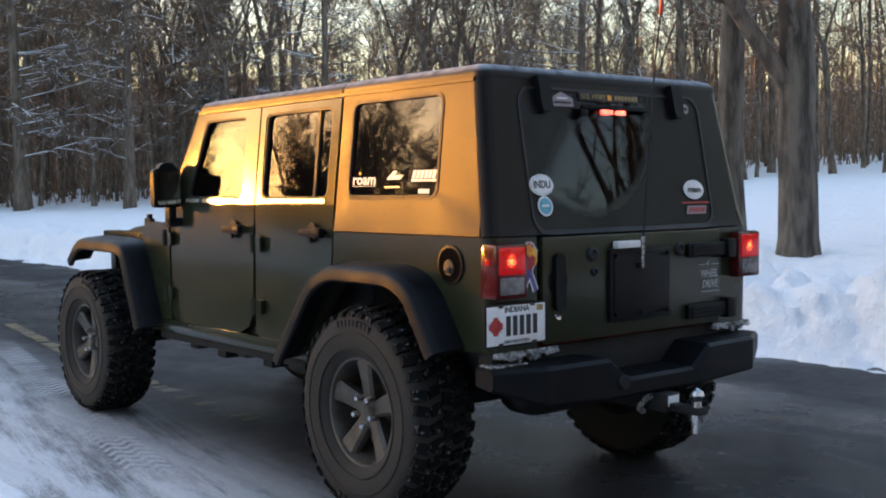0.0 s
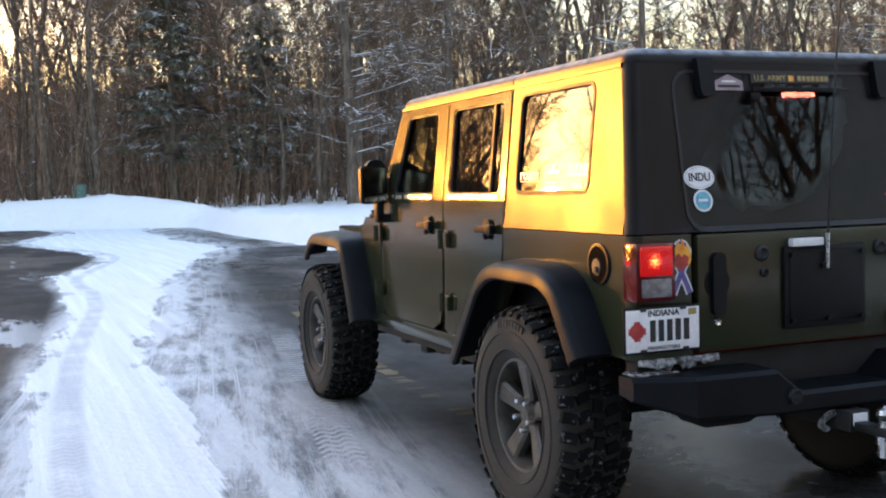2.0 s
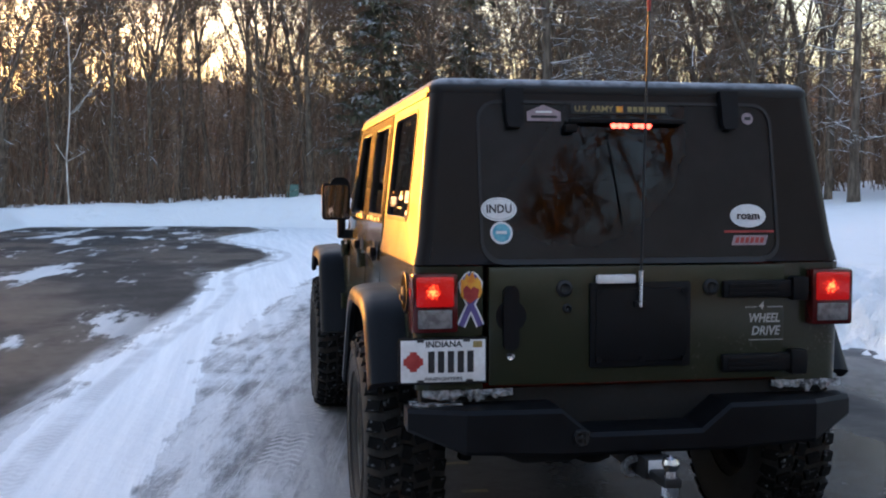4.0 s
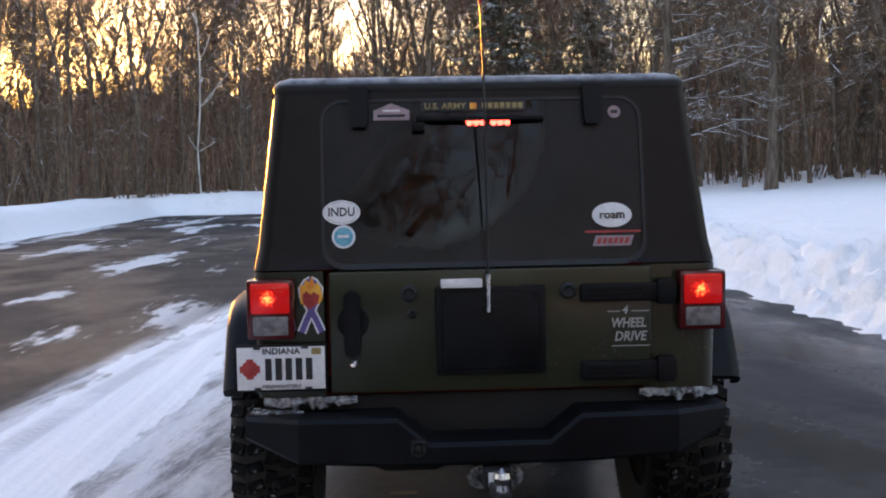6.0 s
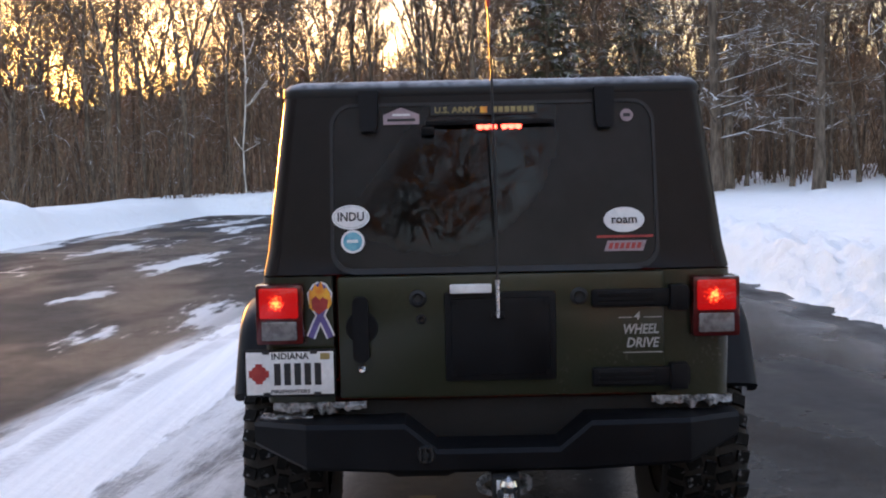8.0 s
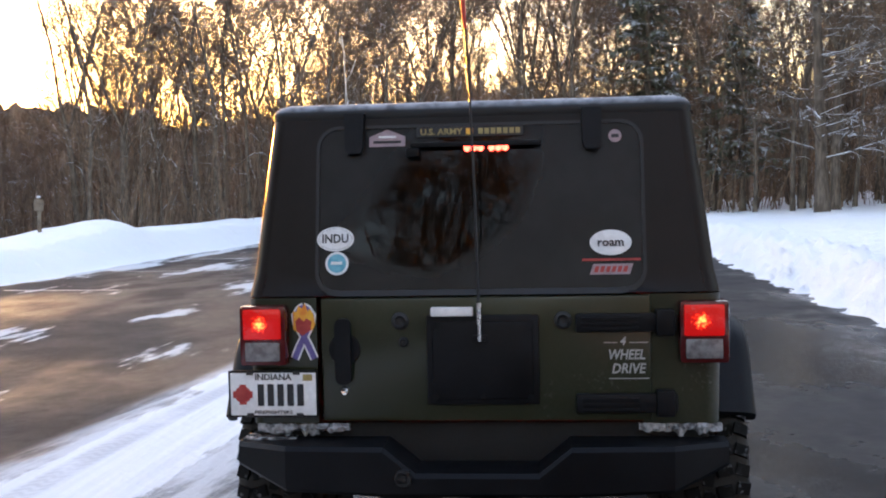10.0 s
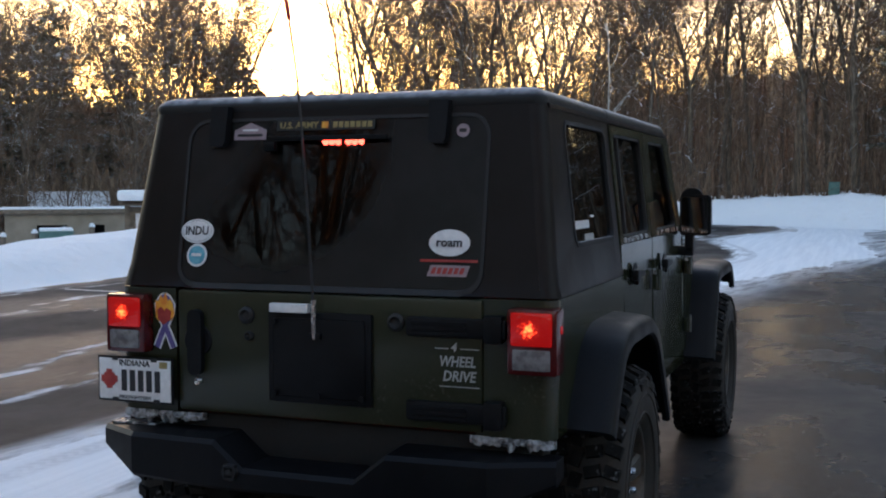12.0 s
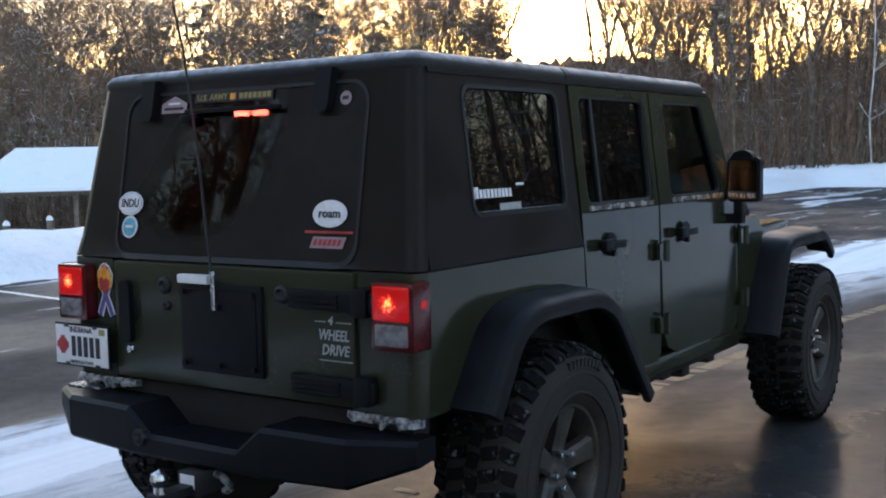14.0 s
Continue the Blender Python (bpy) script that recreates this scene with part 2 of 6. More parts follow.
    height = n.math("ADD", n.math("ADD", n.math("MULTIPLY", stone.outputs["Distance"], 0.14), n.math("MULTIPLY", grit, 0.42)), n.math("ADD", n.math("MULTIPLY", cover, 2.2), n.math("MULTIPLY", n.math("ADD", n.math("MULTIPLY", streak, 1.2), n.math("MULTIPLY", n.noise(14.0, 5.0), 1.2)), n.math("MULTIPLY", cover, 1.6))))
    return n.surface(color, rough, 0.0, n.bump(height, n.math("SUBTRACT", 0.5, n.math("MULTIPLY", film, 0.40)), 0.012), 0.0, 0.05)


def snow_material():
    n = Nodes("snow")
    lumps, grain = n.noise(3.0, 8.0, None, 0.62), n.noise(45.0, 4.0)
    dirt = n.math("MULTIPLY", n.ramp(n.noise(0.9, 6.0, None, 0.7), 0.55, 0.78), 0.25)
    color = n.mix(dirt, rgb(0.92, 0.925, 0.935), rgb(0.56, 0.53, 0.49))
    height = n.math("ADD", lumps, n.math("MULTIPLY", grain, 0.12))
    return n.surface(color, 0.75, 0.0, n.bump(height, 0.8, 0.14), 0.0, 0.3)


def bark_material(name, low, high, snowy=0.0):
    n = Nodes(name)
    ridge = n.noise(9.0, 5.0, n.scaled((1, 1, 0.22)))
    color = n.mix(n.ramp(ridge, 0.35, 0.65), rgb(*low), rgb(*high))
    if snowy:
        up = n.add("ShaderNodeSeparateXYZ", Vector=n.add("ShaderNodeNewGeometry").outputs["Normal"]).outputs[2]
        lying = n.math("MULTIPLY", n.ramp(up, 0.45, 0.75), n.ramp(n.noise(1.3, 3.0), 0.62 - snowy * 0.3, 0.70 - snowy * 0.3))
        color = n.mix(lying, color, rgb(0.82, 0.84, 0.88))
    return n.surface(color, 0.9, 0.0, n.bump(ridge, 0.7, 0.03), 0.0, 0.2)


def roof_material():
    """The hardtop's black texture with thin frost and painted sky rim light on what faces the sky."""
    n = Nodes("frosted_sky_sheen_roof")
    up = n.add("ShaderNodeSeparateXYZ", Vector=n.add("ShaderNodeNewGeometry").outputs["Normal"]).outputs[2]
    # pale mask by upward normal, painting the sky's light on edges and ledges
    sheen = n.math("MULTIPLY", n.ramp(up, 0.35, 0.9), n.ramp(n.noise(16.0, 5.0), 0.30, 0.62, 0.2, 0.75))
    return n.surface(n.mix(sheen, rgb(0.010, 0.010, 0.0105), rgb(0.40, 0.42, 0.45)), 0.5, 0.0, n.bump(n.noise(260.0, 2.0), 0.25, 0.002), 0.0, 0.3)


def hardtop_material():
    """Textured black shell; a warm specular tint puts the sun's gold into its sheen."""
    n = Nodes("black_textured_hardtop")
    coarse, fine = n.noise(4.0, 4.0), n.noise(260.0, 3.0)
    both = n.math("ADD", n.math("MULTIPLY", coarse, 0.65), n.math("MULTIPLY", fine, 0.35))
    color = n.mix(n.ramp(both, 0.35, 0.65), rgb(0.0062, 0.0050, 0.0054), rgb(0.0115, 0.0093, 0.0096))
    return n.surface(color, n.ramp(coarse, 0.3, 0.7, 0.29, 0.40), 0.0, n.bump(fine, 0.25, 0.002), 0.0, 0.17, Specular_Tint=rgb(1.0, 0.93, 0.86))


M = {
    "roof": roof_material(),
    "paint": paint_material("olive_paint", 0.0),
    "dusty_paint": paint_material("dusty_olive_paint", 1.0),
    "hardtop": hardtop_material(),
    "plastic": plain("black_plastic", (0.0035, 0.0038, 0.0046), (0.0085, 0.009, 0.011), 0.46, 5.0, 0.0, 0.2, 200.0, 0.0, 0.002, 0.16),
    "bumper": plain("black_powder_coat", (0.0025, 0.0028, 0.004), (0.006, 0.0064, 0.008), 0.44, 5.0, 0.0, 0.3, 180.0, 0.0, 0.002, 0.16),
    "dark": plain("dark_underbody", (0.003, 0.003, 0.003), (0.010, 0.009, 0.008), 0.85, 6.0),
    # void: black that paints the shade inside filler cup, doorways and house windows
    "void": plain("inner_shade_black", (0.0015, 0.0015, 0.0015), (0.003, 0.003, 0.003), 0.9, 6.0, 0.0, 0.05, 60.0, 0.0, 0.002, 0.03),
    "seal": plain("rubber_seal", (0.006, 0.006, 0.007), (0.014, 0.014, 0.014), 0.6, 8.0),
    "tyre": plain("dusty_tyre_rubber", (0.009, 0.0075, 0.0060), (0.026, 0.021, 0.0165), 0.8, 7.0, 0.0, 0.4, 90.0),
    "rim": plain("satin_grey_wheel", (0.052, 0.046, 0.039), (0.11, 0.098, 0.082), 0.42, 9.0, 0.5, 0.15, 120.0),
    "steel": plain("bright_steel", (0.45, 0.45, 0.46), (0.68, 0.68, 0.68), 0.25, 20.0, 1.0, 0.1),
    "seat": plain("grey_seat_cloth", (0.03, 0.03, 0.032), (0.07, 0.07, 0.07), 0.9, 12.0),
    "glass": glass_material("tinted_glass", (0.10, 0.10, 0.11), shine=0.8),
    "rear_glass": glass_material("dusty_rear_glass", (0.10, 0.10, 0.105), True),
    "front_glass": glass_material("clear_glass", (0.30, 0.35, 0.34), shine=0.36),
    "asphalt": ground_material(),
    "snow": snow_material(),
    "bark": bark_material("grey_bark", (0.075, 0.059, 0.046), (0.19, 0.15, 0.115), 0.42),
    "bark_pale": bark_material("pale_bark", (0.055, 0.046, 0.038), (0.15, 0.128, 0.105), 0.4),
    "twig": bark_material("brown_twigs", (0.10, 0.070, 0.048), (0.25, 0.175, 0.12), 0.40),
    # bark_dark: shade put into the colour, for the added rise behind the camera
    "bark_dark": bark_material("shade_dark_bark", (0.022, 0.018, 0.015), (0.060, 0.048, 0.038)),
    "bark_snowy": bark_material("snow_lined_bark", (0.075, 0.058, 0.046), (0.17, 0.135, 0.105), 0.75),
    "birch": bark_material("birch_bark", (0.35, 0.32, 0.29), (0.7, 0.68, 0.64)),
    "needles": plain("dark_conifer_needles", (0.010, 0.018, 0.010), (0.035, 0.05, 0.025), 0.8, 3.0),
    "wood": plain("weathered_wood", (0.10, 0.075, 0.05), (0.21, 0.165, 0.12), 0.8, 6.0),
    "tan_wall": plain("tan_block_wall", (0.22, 0.18, 0.13), (0.30, 0.25, 0.19), 0.85, 2.0),
    "green_metal": plain("dark_green_metal", (0.06, 0.14, 0.125), (0.10, 0.20, 0.175), 0.5, 5.0),
    "yellow": plain("worn_yellow_paint", (0.065, 0.054, 0.034), (0.21, 0.15, 0.055), 0.6, 1.5, 0.0, 0.3, 30.0),
    "white_line": plain("white_road_paint", (0.55, 0.55, 0.54), (0.75, 0.75, 0.74), 0.6, 3.0),
    "lens_red": lens_material(),
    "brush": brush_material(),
    "lens_dim": plain("dark_red_lens", (0.050, 0.004, 0.004), (0.085, 0.006, 0.006), 0.15, 20.0, 0.0, 0.05),
    "lens_clear": plain("grey_clear_lens", (0.12, 0.11, 0.11), (0.22, 0.21, 0.21), 0.15, 40.0, 0.0, 0.2),
    "led": glowing("lit_red_led", (1.0, 0.050, 0.020), 260.0),
    "white": plain("white_vinyl", (0.68, 0.68, 0.68), (0.80, 0.80, 0.80), 0.45, 15.0, 0.0, 0.05),
    "ink": plain("black_ink", (0.012, 0.012, 0.014), (0.02, 0.02, 0.022), 0.5, 15.0, 0.0, 0.05),
    "teal": plain("teal_print", (0.05, 0.28, 0.40), (0.16, 0.45, 0.55), 0.45, 25.0, 0.0, 0.05),
    "red_print": plain("red_print", (0.30, 0.02, 0.02), (0.42, 0.05, 0.04), 0.5, 25.0, 0.0, 0.05),
    "gold_print": plain("gold_print", (0.24, 0.18, 0.06), (0.33, 0.25, 0.09), 0.5, 25.0, 0.0, 0.05),
    "orange_print": plain("orange_print", (0.75, 0.22, 0.02), (0.85, 0.45, 0.04), 0.5, 25.0, 0.0, 0.05),
    "violet_print": plain("violet_print", (0.09, 0.07, 0.22), (0.16, 0.12, 0.34), 0.5, 25.0, 0.0, 0.05),
    "silver_print": plain("silver_print", (0.30, 0.31, 0.30), (0.45, 0.46, 0.45), 0.4, 25.0, 0.3, 0.05),
    "pink_print": plain("faded_pink_print", (0.26, 0.19, 0.21), (0.36, 0.27, 0.29), 0.5, 25.0, 0.0, 0.05),
    "ice": plain("dirty_ice", (0.03, 0.03, 0.03), (0.36, 0.365, 0.375), 0.28, 28.0, 0.0, 0.8, 60.0, 0.0, 0.01),
}


# ---- building helpers ----
def mesh_ob(name, verts, faces, material, parent=None, label="", smooth=35.0):
    me = bpy.data.meshes.new(name)
    me.from_pydata([tuple(v) for v in verts], [], [tuple(f) for f in faces])
    me.validate()
    if smooth:
        me.shade_smooth()
        me.set_sharp_from_angle(angle=radians(smooth))
    me.materials.append(material)
    ob = new(name, me)
    ob.parent = parent
    return tagged(ob, label)


def part(name, bm, material, parent, label="", smooth=35.0):
    """Links a bmesh as one mesh object under a thing or a part."""
    bmesh.ops.recalc_face_normals(bm, faces=bm.faces)
    me = bpy.data.meshes.new(name)
    bm.to_mesh(me)
    bm.free()
    if smooth:
        me.shade_smooth()
        me.set_sharp_from_angle(angle=radians(smooth))
    me.materials.append(material)
    ob = new(name, me)
    ob.parent = parent
    return tagged(ob, label)


def thing(name, label, category, m=None, group="", kind=""):
    ob = new(name)
    ob.empty_display_size = 0.2
    if m is not None:
        ob.matrix_world = m
    return tagged(ob, label, category, group, kind)


def add_box(bm, x0, x1, y0, y1, z0, z1, bevel=0.0, m=None):
    made = bmesh.ops.create_cube(bm, size=1.0)["verts"]
    for v in made:
        v.co = Vector((x0 + (v.co.x + 0.5) * (x1 - x0), y0 + (v.co.y + 0.5) * (y1 - y0), z0 + (v.co.z + 0.5) * (z1 - z0)))
    if bevel:
        edges = list({ed for v in made for ed in v.link_edges})
        out = bmesh.ops.bevel(bm, geom=edges, offset=bevel, segments=2, profile=0.6, affect="EDGES")
        made = list({v for f in out["faces"] for v in f.verts} | {v for v in made if v.is_valid})
    if m is not None:
        bmesh.ops.transform(bm, matrix=m, verts=[v for v in made if v.is_valid])
    return bm


def box(x0, x1, y0, y1, z0, z1, bevel=0.0, m=None):
    return add_box(bmesh.new(), x0, x1, y0, y1, z0, z1, bevel, m)


def add_prism(bm, loop, place, depth):
    """A 2D loop put into space by place(u, v, d), from d = 0 to d = depth."""
    a = [bm.verts.new(place(u, v, 0.0)) for u, v in loop]
    b = [bm.verts.new(place(u, v, depth)) for u, v in loop]
    bm.faces.new(a)
    bm.faces.new(b[::-1])
    for i in range(len(loop)):
        j = (i + 1) % len(loop)
        bm.faces.new((a[i], b[i], b[j], a[j]))
    return bm


def rounded(u0, u1, v0, v1, r, steps=6):
    """A rounded rectangle, anticlockwise."""
    pts = []
    for cu, cv, start in ((u1 - r, v0 + r, -90), (u1 - r, v1 - r, 0), (u0 + r, v1 - r, 90), (u0 + r, v0 + r, 180)):
        for i in range(steps + 1):
            ang = radians(start + 90 * i / steps)
            pts.append((cu + r * math.cos(ang), cv + r * math.sin(ang)))
    return pts


def add_ring(bm, outer, inner, place, depth):
    """The panel between two loops of as many points, with thickness."""
    n = len(outer)
    rows = [[bm.verts.new(place(u, v, d)) for u, v in loop] for loop, d in ((outer, 0.0), (inner, 0.0), (inner, depth), (outer, depth))]
    for k in range(4):
        a, b = rows[k], rows[(k + 1) % 4]
        for i in range(n):
            j = (i + 1) % n
            bm.faces.new((a[i], a[j], b[j], b[i]))
    return bm


def square_up(inner, u0, u1, v0, v1):
    """For each point of a rounded loop, the matching point on the rectangle round it, corner to corner."""
    q = len(inner) // 4
    corners = [(u1, v0), (u1, v1), (u0, v1), (u0, v0)]
    out = []
    for c in range(4):
        cu, cv = corners[c]
        pu, pv = corners[c - 1]
        nu, nv = corners[(c + 1) % 4]
        for i in range(q):
            f = i / (q - 1)
            if f < 0.5:
                g = (0.5 - f) * 0.5
                out.append((cu + (pu - cu) * g, cv + (pv - cv) * g))
            else:
                g = (f - 0.5) * 0.5
                out.append((cu + (nu - cu) * g, cv + (nv - cv) * g))
    return out


def add_tube(bm, pts, radii, sides=8, cap=True):
    pts = [Vector(p) for p in pts]
    if not isinstance(radii, (list, tuple)):
        radii = [radii] * len(pts)
    rings = []
    side = None
    for i, p in enumerate(pts):
        d = (pts[min(i + 1, len(pts) - 1)] - pts[max(i - 1, 0)]).normalized()
        if side is None:
            side = d.orthogonal().normalized()
        side = (side - d * side.dot(d)).normalized()
        other = d.cross(side)
        rings.append([bm.verts.new(p + (side * math.cos(2 * math.pi * k / sides) + other * math.sin(2 * math.pi * k / sides)) * radii[i]) for k in range(sides)])
    for a, b in zip(rings, rings[1:]):
        for k in range(sides):
            j = (k + 1) % sides
            bm.faces.new((a[k], a[j], b[j], b[k]))
    if cap:
        bm.faces.new(rings[0][::-1])
        bm.faces.new(rings[-1])
    return bm


def tube(pts, radii, sides=8, cap=True):
    return add_tube(bmesh.new(), pts, radii, sides, cap)


def add_lathe(bm, profile, steps=40, axis="x", centre=(0, 0, 0)):
    """Turns a profile of (along, radius) about an axis."""
    cx, cy, cz = centre
    rings = []
    for s in range(steps):
        ang = 2 * math.pi * s / steps
        c, q = math.cos(ang), math.sin(ang)
        ring = []
        for along, r in profile:
            if axis == "x":
                co = (cx + along, cy + r * c, cz + r * q)
            elif axis == "y":
                co = (cx + r * c, cy + along, cz + r * q)
            else:
                co = (cx + r * c, cy + r * q, cz + along)
            ring.append(bm.verts.new(co))
        rings.append(ring)
    for s in range(steps):
        a, b = rings[s], rings[(s + 1) % steps]
        for k in range(len(profile) - 1):
            bm.faces.new((a[k], a[k + 1], b[k + 1], b[k]))
    return bm


def lathe(profile, steps=40, axis="x", centre=(0, 0, 0)):
    return add_lathe(bmesh.new(), profile, steps, axis, centre)


def words(text, size, m, material, parent, name="lettering", shear=0.0, width=None, label=""):
    """Lettering in the built-in font as a flat mesh, centred on the pose m (its z faces the reader)."""
    curve = bpy.data.curves.new(name, "FONT")
    curve.body, curve.size, curve.align_x, curve.align_y = text, size, "CENTER", "CENTER"
    curve.extrude, curve.shear, curve.resolution_u, curve.offset = 0.0006, shear, 2, size * 0.022
    tmp = bpy.data.objects.new(name, curve)
    scene.collection.objects.link(tmp)
    me = bpy.data.meshes.new_from_object(tmp.evaluated_get(bpy.context.evaluated_depsgraph_get()))
    bpy.data.objects.remove(tmp)
    bpy.data.curves.remove(curve)
    if width:
        xs = [v.co.x for v in me.vertices]
        k = width / max(1e-6, max(xs) - min(xs))
        for v in me.vertices:
            v.co.x *= k
    me.transform(m)
    me.materials.clear()
    me.materials.append(material)
    ob = new(name, me)
    ob.parent = parent
    return tagged(ob, label)


# ---- the setting: a ploughed lot between snow banks ----
def smooth(t):
    t = np.clip(t, 0.0, 1.0)
    return t * t * (3 - 2 * t)


def lumps(x, y, seed=0.0):
    """Cheap rolling relief between about -1 and 1."""
    return (np.sin(1.7 * x + 0.9 * y + seed) * np.sin(1.1 * y - 0.6 * x + 2 * seed) + 0.6 * np.sin(3.9 * x - 2.3 * y + 3 * seed) * np.sin(3.1 * y + 1.3 * x)
            + 0.35 * np.sin(8.3 * x + 5.1 * y + seed) * np.sin(7.7 * y - 6.1 * x)) / 1.6


def edge_right(y):
    return 3.76 + 0.06 * np.sin(0.37 * np.asarray(y))


def ground_height(x, y):
    x, y = np.asarray(x, float), np.asarray(y, float)
    right = x - edge_right(y) + 0.05 * lumps(x * 0.3, y * 0.8, 1.0)
    left = -10.05 - x + 0.18 * lumps(x * 0.2, y * 0.5, 2.0)
    ahead = y - 43.6 + np.where(x > -5, 0.07, 0.02) * (x + 5) ** 2
    r = smooth(right / 0.95) * (0.54 + 0.07 * lumps(x * 1.3, y * 1.3, 4.0)) + 0.045 * np.maximum(right - 1.2, 0) ** 2 / (np.maximum(right - 1.2, 0) + 5.0)
    r += smooth(right / 0.8) * np.exp(-np.maximum(right - 1.5, 0) / 2.0) * (0.035 * lumps(x * 2.3, y * 2.1, 9.0) + 0.03 * lumps(x * 4.1, y * 3.7, 11.0))
    r += 0.16 * np.exp(-((right - 1.1) / 0.55) ** 2) * (0.6 + 0.6 * lumps(x, y, 5.0))
    crest = 0.36 + 0.010 * np.clip(y, 0, 30) + 0.08 * smooth((y - 13) / 8) + 0.13 * lumps(x * 0.35, y * 0.35, 3.0) + 0.04 * lumps(x, y, 7.0)
    crest = crest + 0.40 * np.exp(-((x + 12.3) / 1.3) ** 2 - ((y - 25.5) / 2.2) ** 2)
    le = smooth(left / 1.5) * crest - np.maximum(left - 2.6, 0) * 0.125 * smooth((left - 2.6) / 6)
    le = np.maximum(le, -2.1)
    fa = smooth(ahead / 2.4) * (np.clip(1.20 + 0.05 * x, 0.7, 1.26) - 0.16 * np.clip(x - 1.5, 0, 4) + 0.16 * lumps(x * 0.22, y * 0.2, 6.0) + 0.07 * lumps(x * 0.9, y * 0.9, 8.0))
    keep = smooth((x + 21) / 7)
    fa = fa * keep - 2.1 * (1 - keep)
    z = np.where(right > 0, r, 0.0) + np.where(left > 0, le, 0.0)
    z = np.where(ahead > 0, np.maximum(z, fa), z)
    inside = (right <= 0) & (left <= 0) & (ahead <= 0)
    return np.where(inside, -0.05, z - 0.02)


def grid_mesh(name, xs, ys, zs, material, kind, label):
    nx, ny = len(xs), len(ys)
    verts = [(x, y, zs[j][i]) for j, y in enumerate(ys) for i, x in enumerate(xs)]
    faces = [(j * nx + i, j * nx + i + 1, (j + 1) * nx + i + 1, (j + 1) * nx + i) for j in range(ny - 1) for i in range(nx - 1)]
    return tagged(mesh_ob(name, verts, faces, material, None, label, 80), kind=kind)


def spaced(*spans):
    out = [np.arange(a, b, s) for a, b, s in spans]
    return np.concatenate(out)


gx = spaced((-3000, -300, 450), (-300, -60, 24), (-60, -14, 2.0), (-14, -8.5, 0.2), (-8.5, 3.2, 0.9), (3.2, 5.8, 0.075), (5.8, 7.5, 0.2), (7.5, 30, 1.2), (30, 300, 18), (300, 3001, 450))
gy = spaced((-3000, -300, 450), (-300, -40, 20), (-40, -6, 2.0), (-6, 9, 0.09), (9, 24, 0.2), (24, 60, 0.5), (60, 300, 16), (300, 3001, 450))
GX, GY = np.meshgrid(gx, gy)
far_fade = np.clip(1 - (np.hypot(GX, GY) - 120) / 300, 0, 1)
GZ = ground_height(GX, GY)
GZ = np.where(np.hypot(GX, GY) > 120, np.minimum(GZ, 3.0) * far_fade, GZ)
# crumbled clods on the face of the ploughed bank beside the road
for j in range(len(gy)):
    if -6 < gy[j] < 24:
        for i in range(len(gx)):
            off_edge = gx[i] - float(edge_right(gy[j]))
            if -0.25 < off_edge < 2.2:
                mask = min(1.0, max(0.0, off_edge) / 0.3) * min(1.0, (2.2 - off_edge) / 0.9)
                p = Vector((gx[i], gy[j], GZ[j][i] * 1.5))
                big_clod = noise.voronoi(p * 2.6)[0][0]
                small_clod = noise.voronoi(p * 6.5)[0][0]
                GZ[j][i] += mask * (0.24 * (0.36 - big_clod) + 0.17 * (0.36 - small_clod) + 0.08 * noise.noise(p * 1.3))
grid_mesh("ground", gx, gy, GZ, M["snow"], "structure", "snow-covered ground with ploughed banks beside the road")

rx, ry = spaced((-11.5, 6.6, 0.5)), spaced((-45, 48, 0.5))
RX, RY = np.meshgrid(rx, ry)
grid_mesh("road", rx, ry, 0.008 * lumps(RX * 0.4, RY * 0.3) - 0.006, M["asphalt"], "structure", "wet asphalt road with packed snow and ice streaks")


def line_strip(name, x0, y0, x1, y1, width, material, label, breaks=0.25):
    """A painted line, worn through in places."""
    n = max(2, int(math.hypot(x1 - x0, y1 - y0) / 0.05))
    dx, dy = x1 - x0, y1 - y0
    ln = math.hypot(dx, dy)
    px, py = -dy / ln * width / 2, dx / ln * width / 2
    verts, faces = [], []
    rng = random.Random(int(x0 * 100 + y0 * 10))
    lost = 0.5
    for i in range(n):
        lost = 0.6 * lost + 0.4 * rng.random()
        if lost < breaks * 0.9:
            continue
        f0, f1 = i / n, (i + 1.0) / n
        a, b = 1 + rng.uniform(-0.25, 0.15), 1 + rng.uniform(-0.25, 0.15)
        k = len(verts)
        for f, s in ((f0, -a), (f1, -a), (f1, b), (f0, b)):
            X, Y = x0 + dx * f + px * s, y0 + dy * f + py * s
            verts.append((X, Y, float(0.008 * lumps(X * 0.4, Y * 0.3)) - 0.001))
        faces.append((k, k + 1, k + 2, k + 3))
    return tagged(mesh_ob(name, verts, faces, material, None, label), kind="structure")


for x0, y0, x1, y1, gaps in ((-0.34, -8.0, -0.30, 0.4, 0.35), (-0.30, 0.4, -0.24, 3.6, 0.75), (-0.24, 3.6, -0.07, 6.3, 0.5), (-0.07, 6.3, 0.23, 8.6, 0.38)):
    line_strip("road_marking", x0, y0, x1, y1, 0.13, M["yellow"], "worn yellow line painted on the road", gaps)
for k in range(5):
    line_strip("road_marking", -9.6, 5.4 + 5.0 * k, -7.3, 5.1 + 5.0 * k, 0.10, M["white_line"], "white parking line on the asphalt", 0.08)


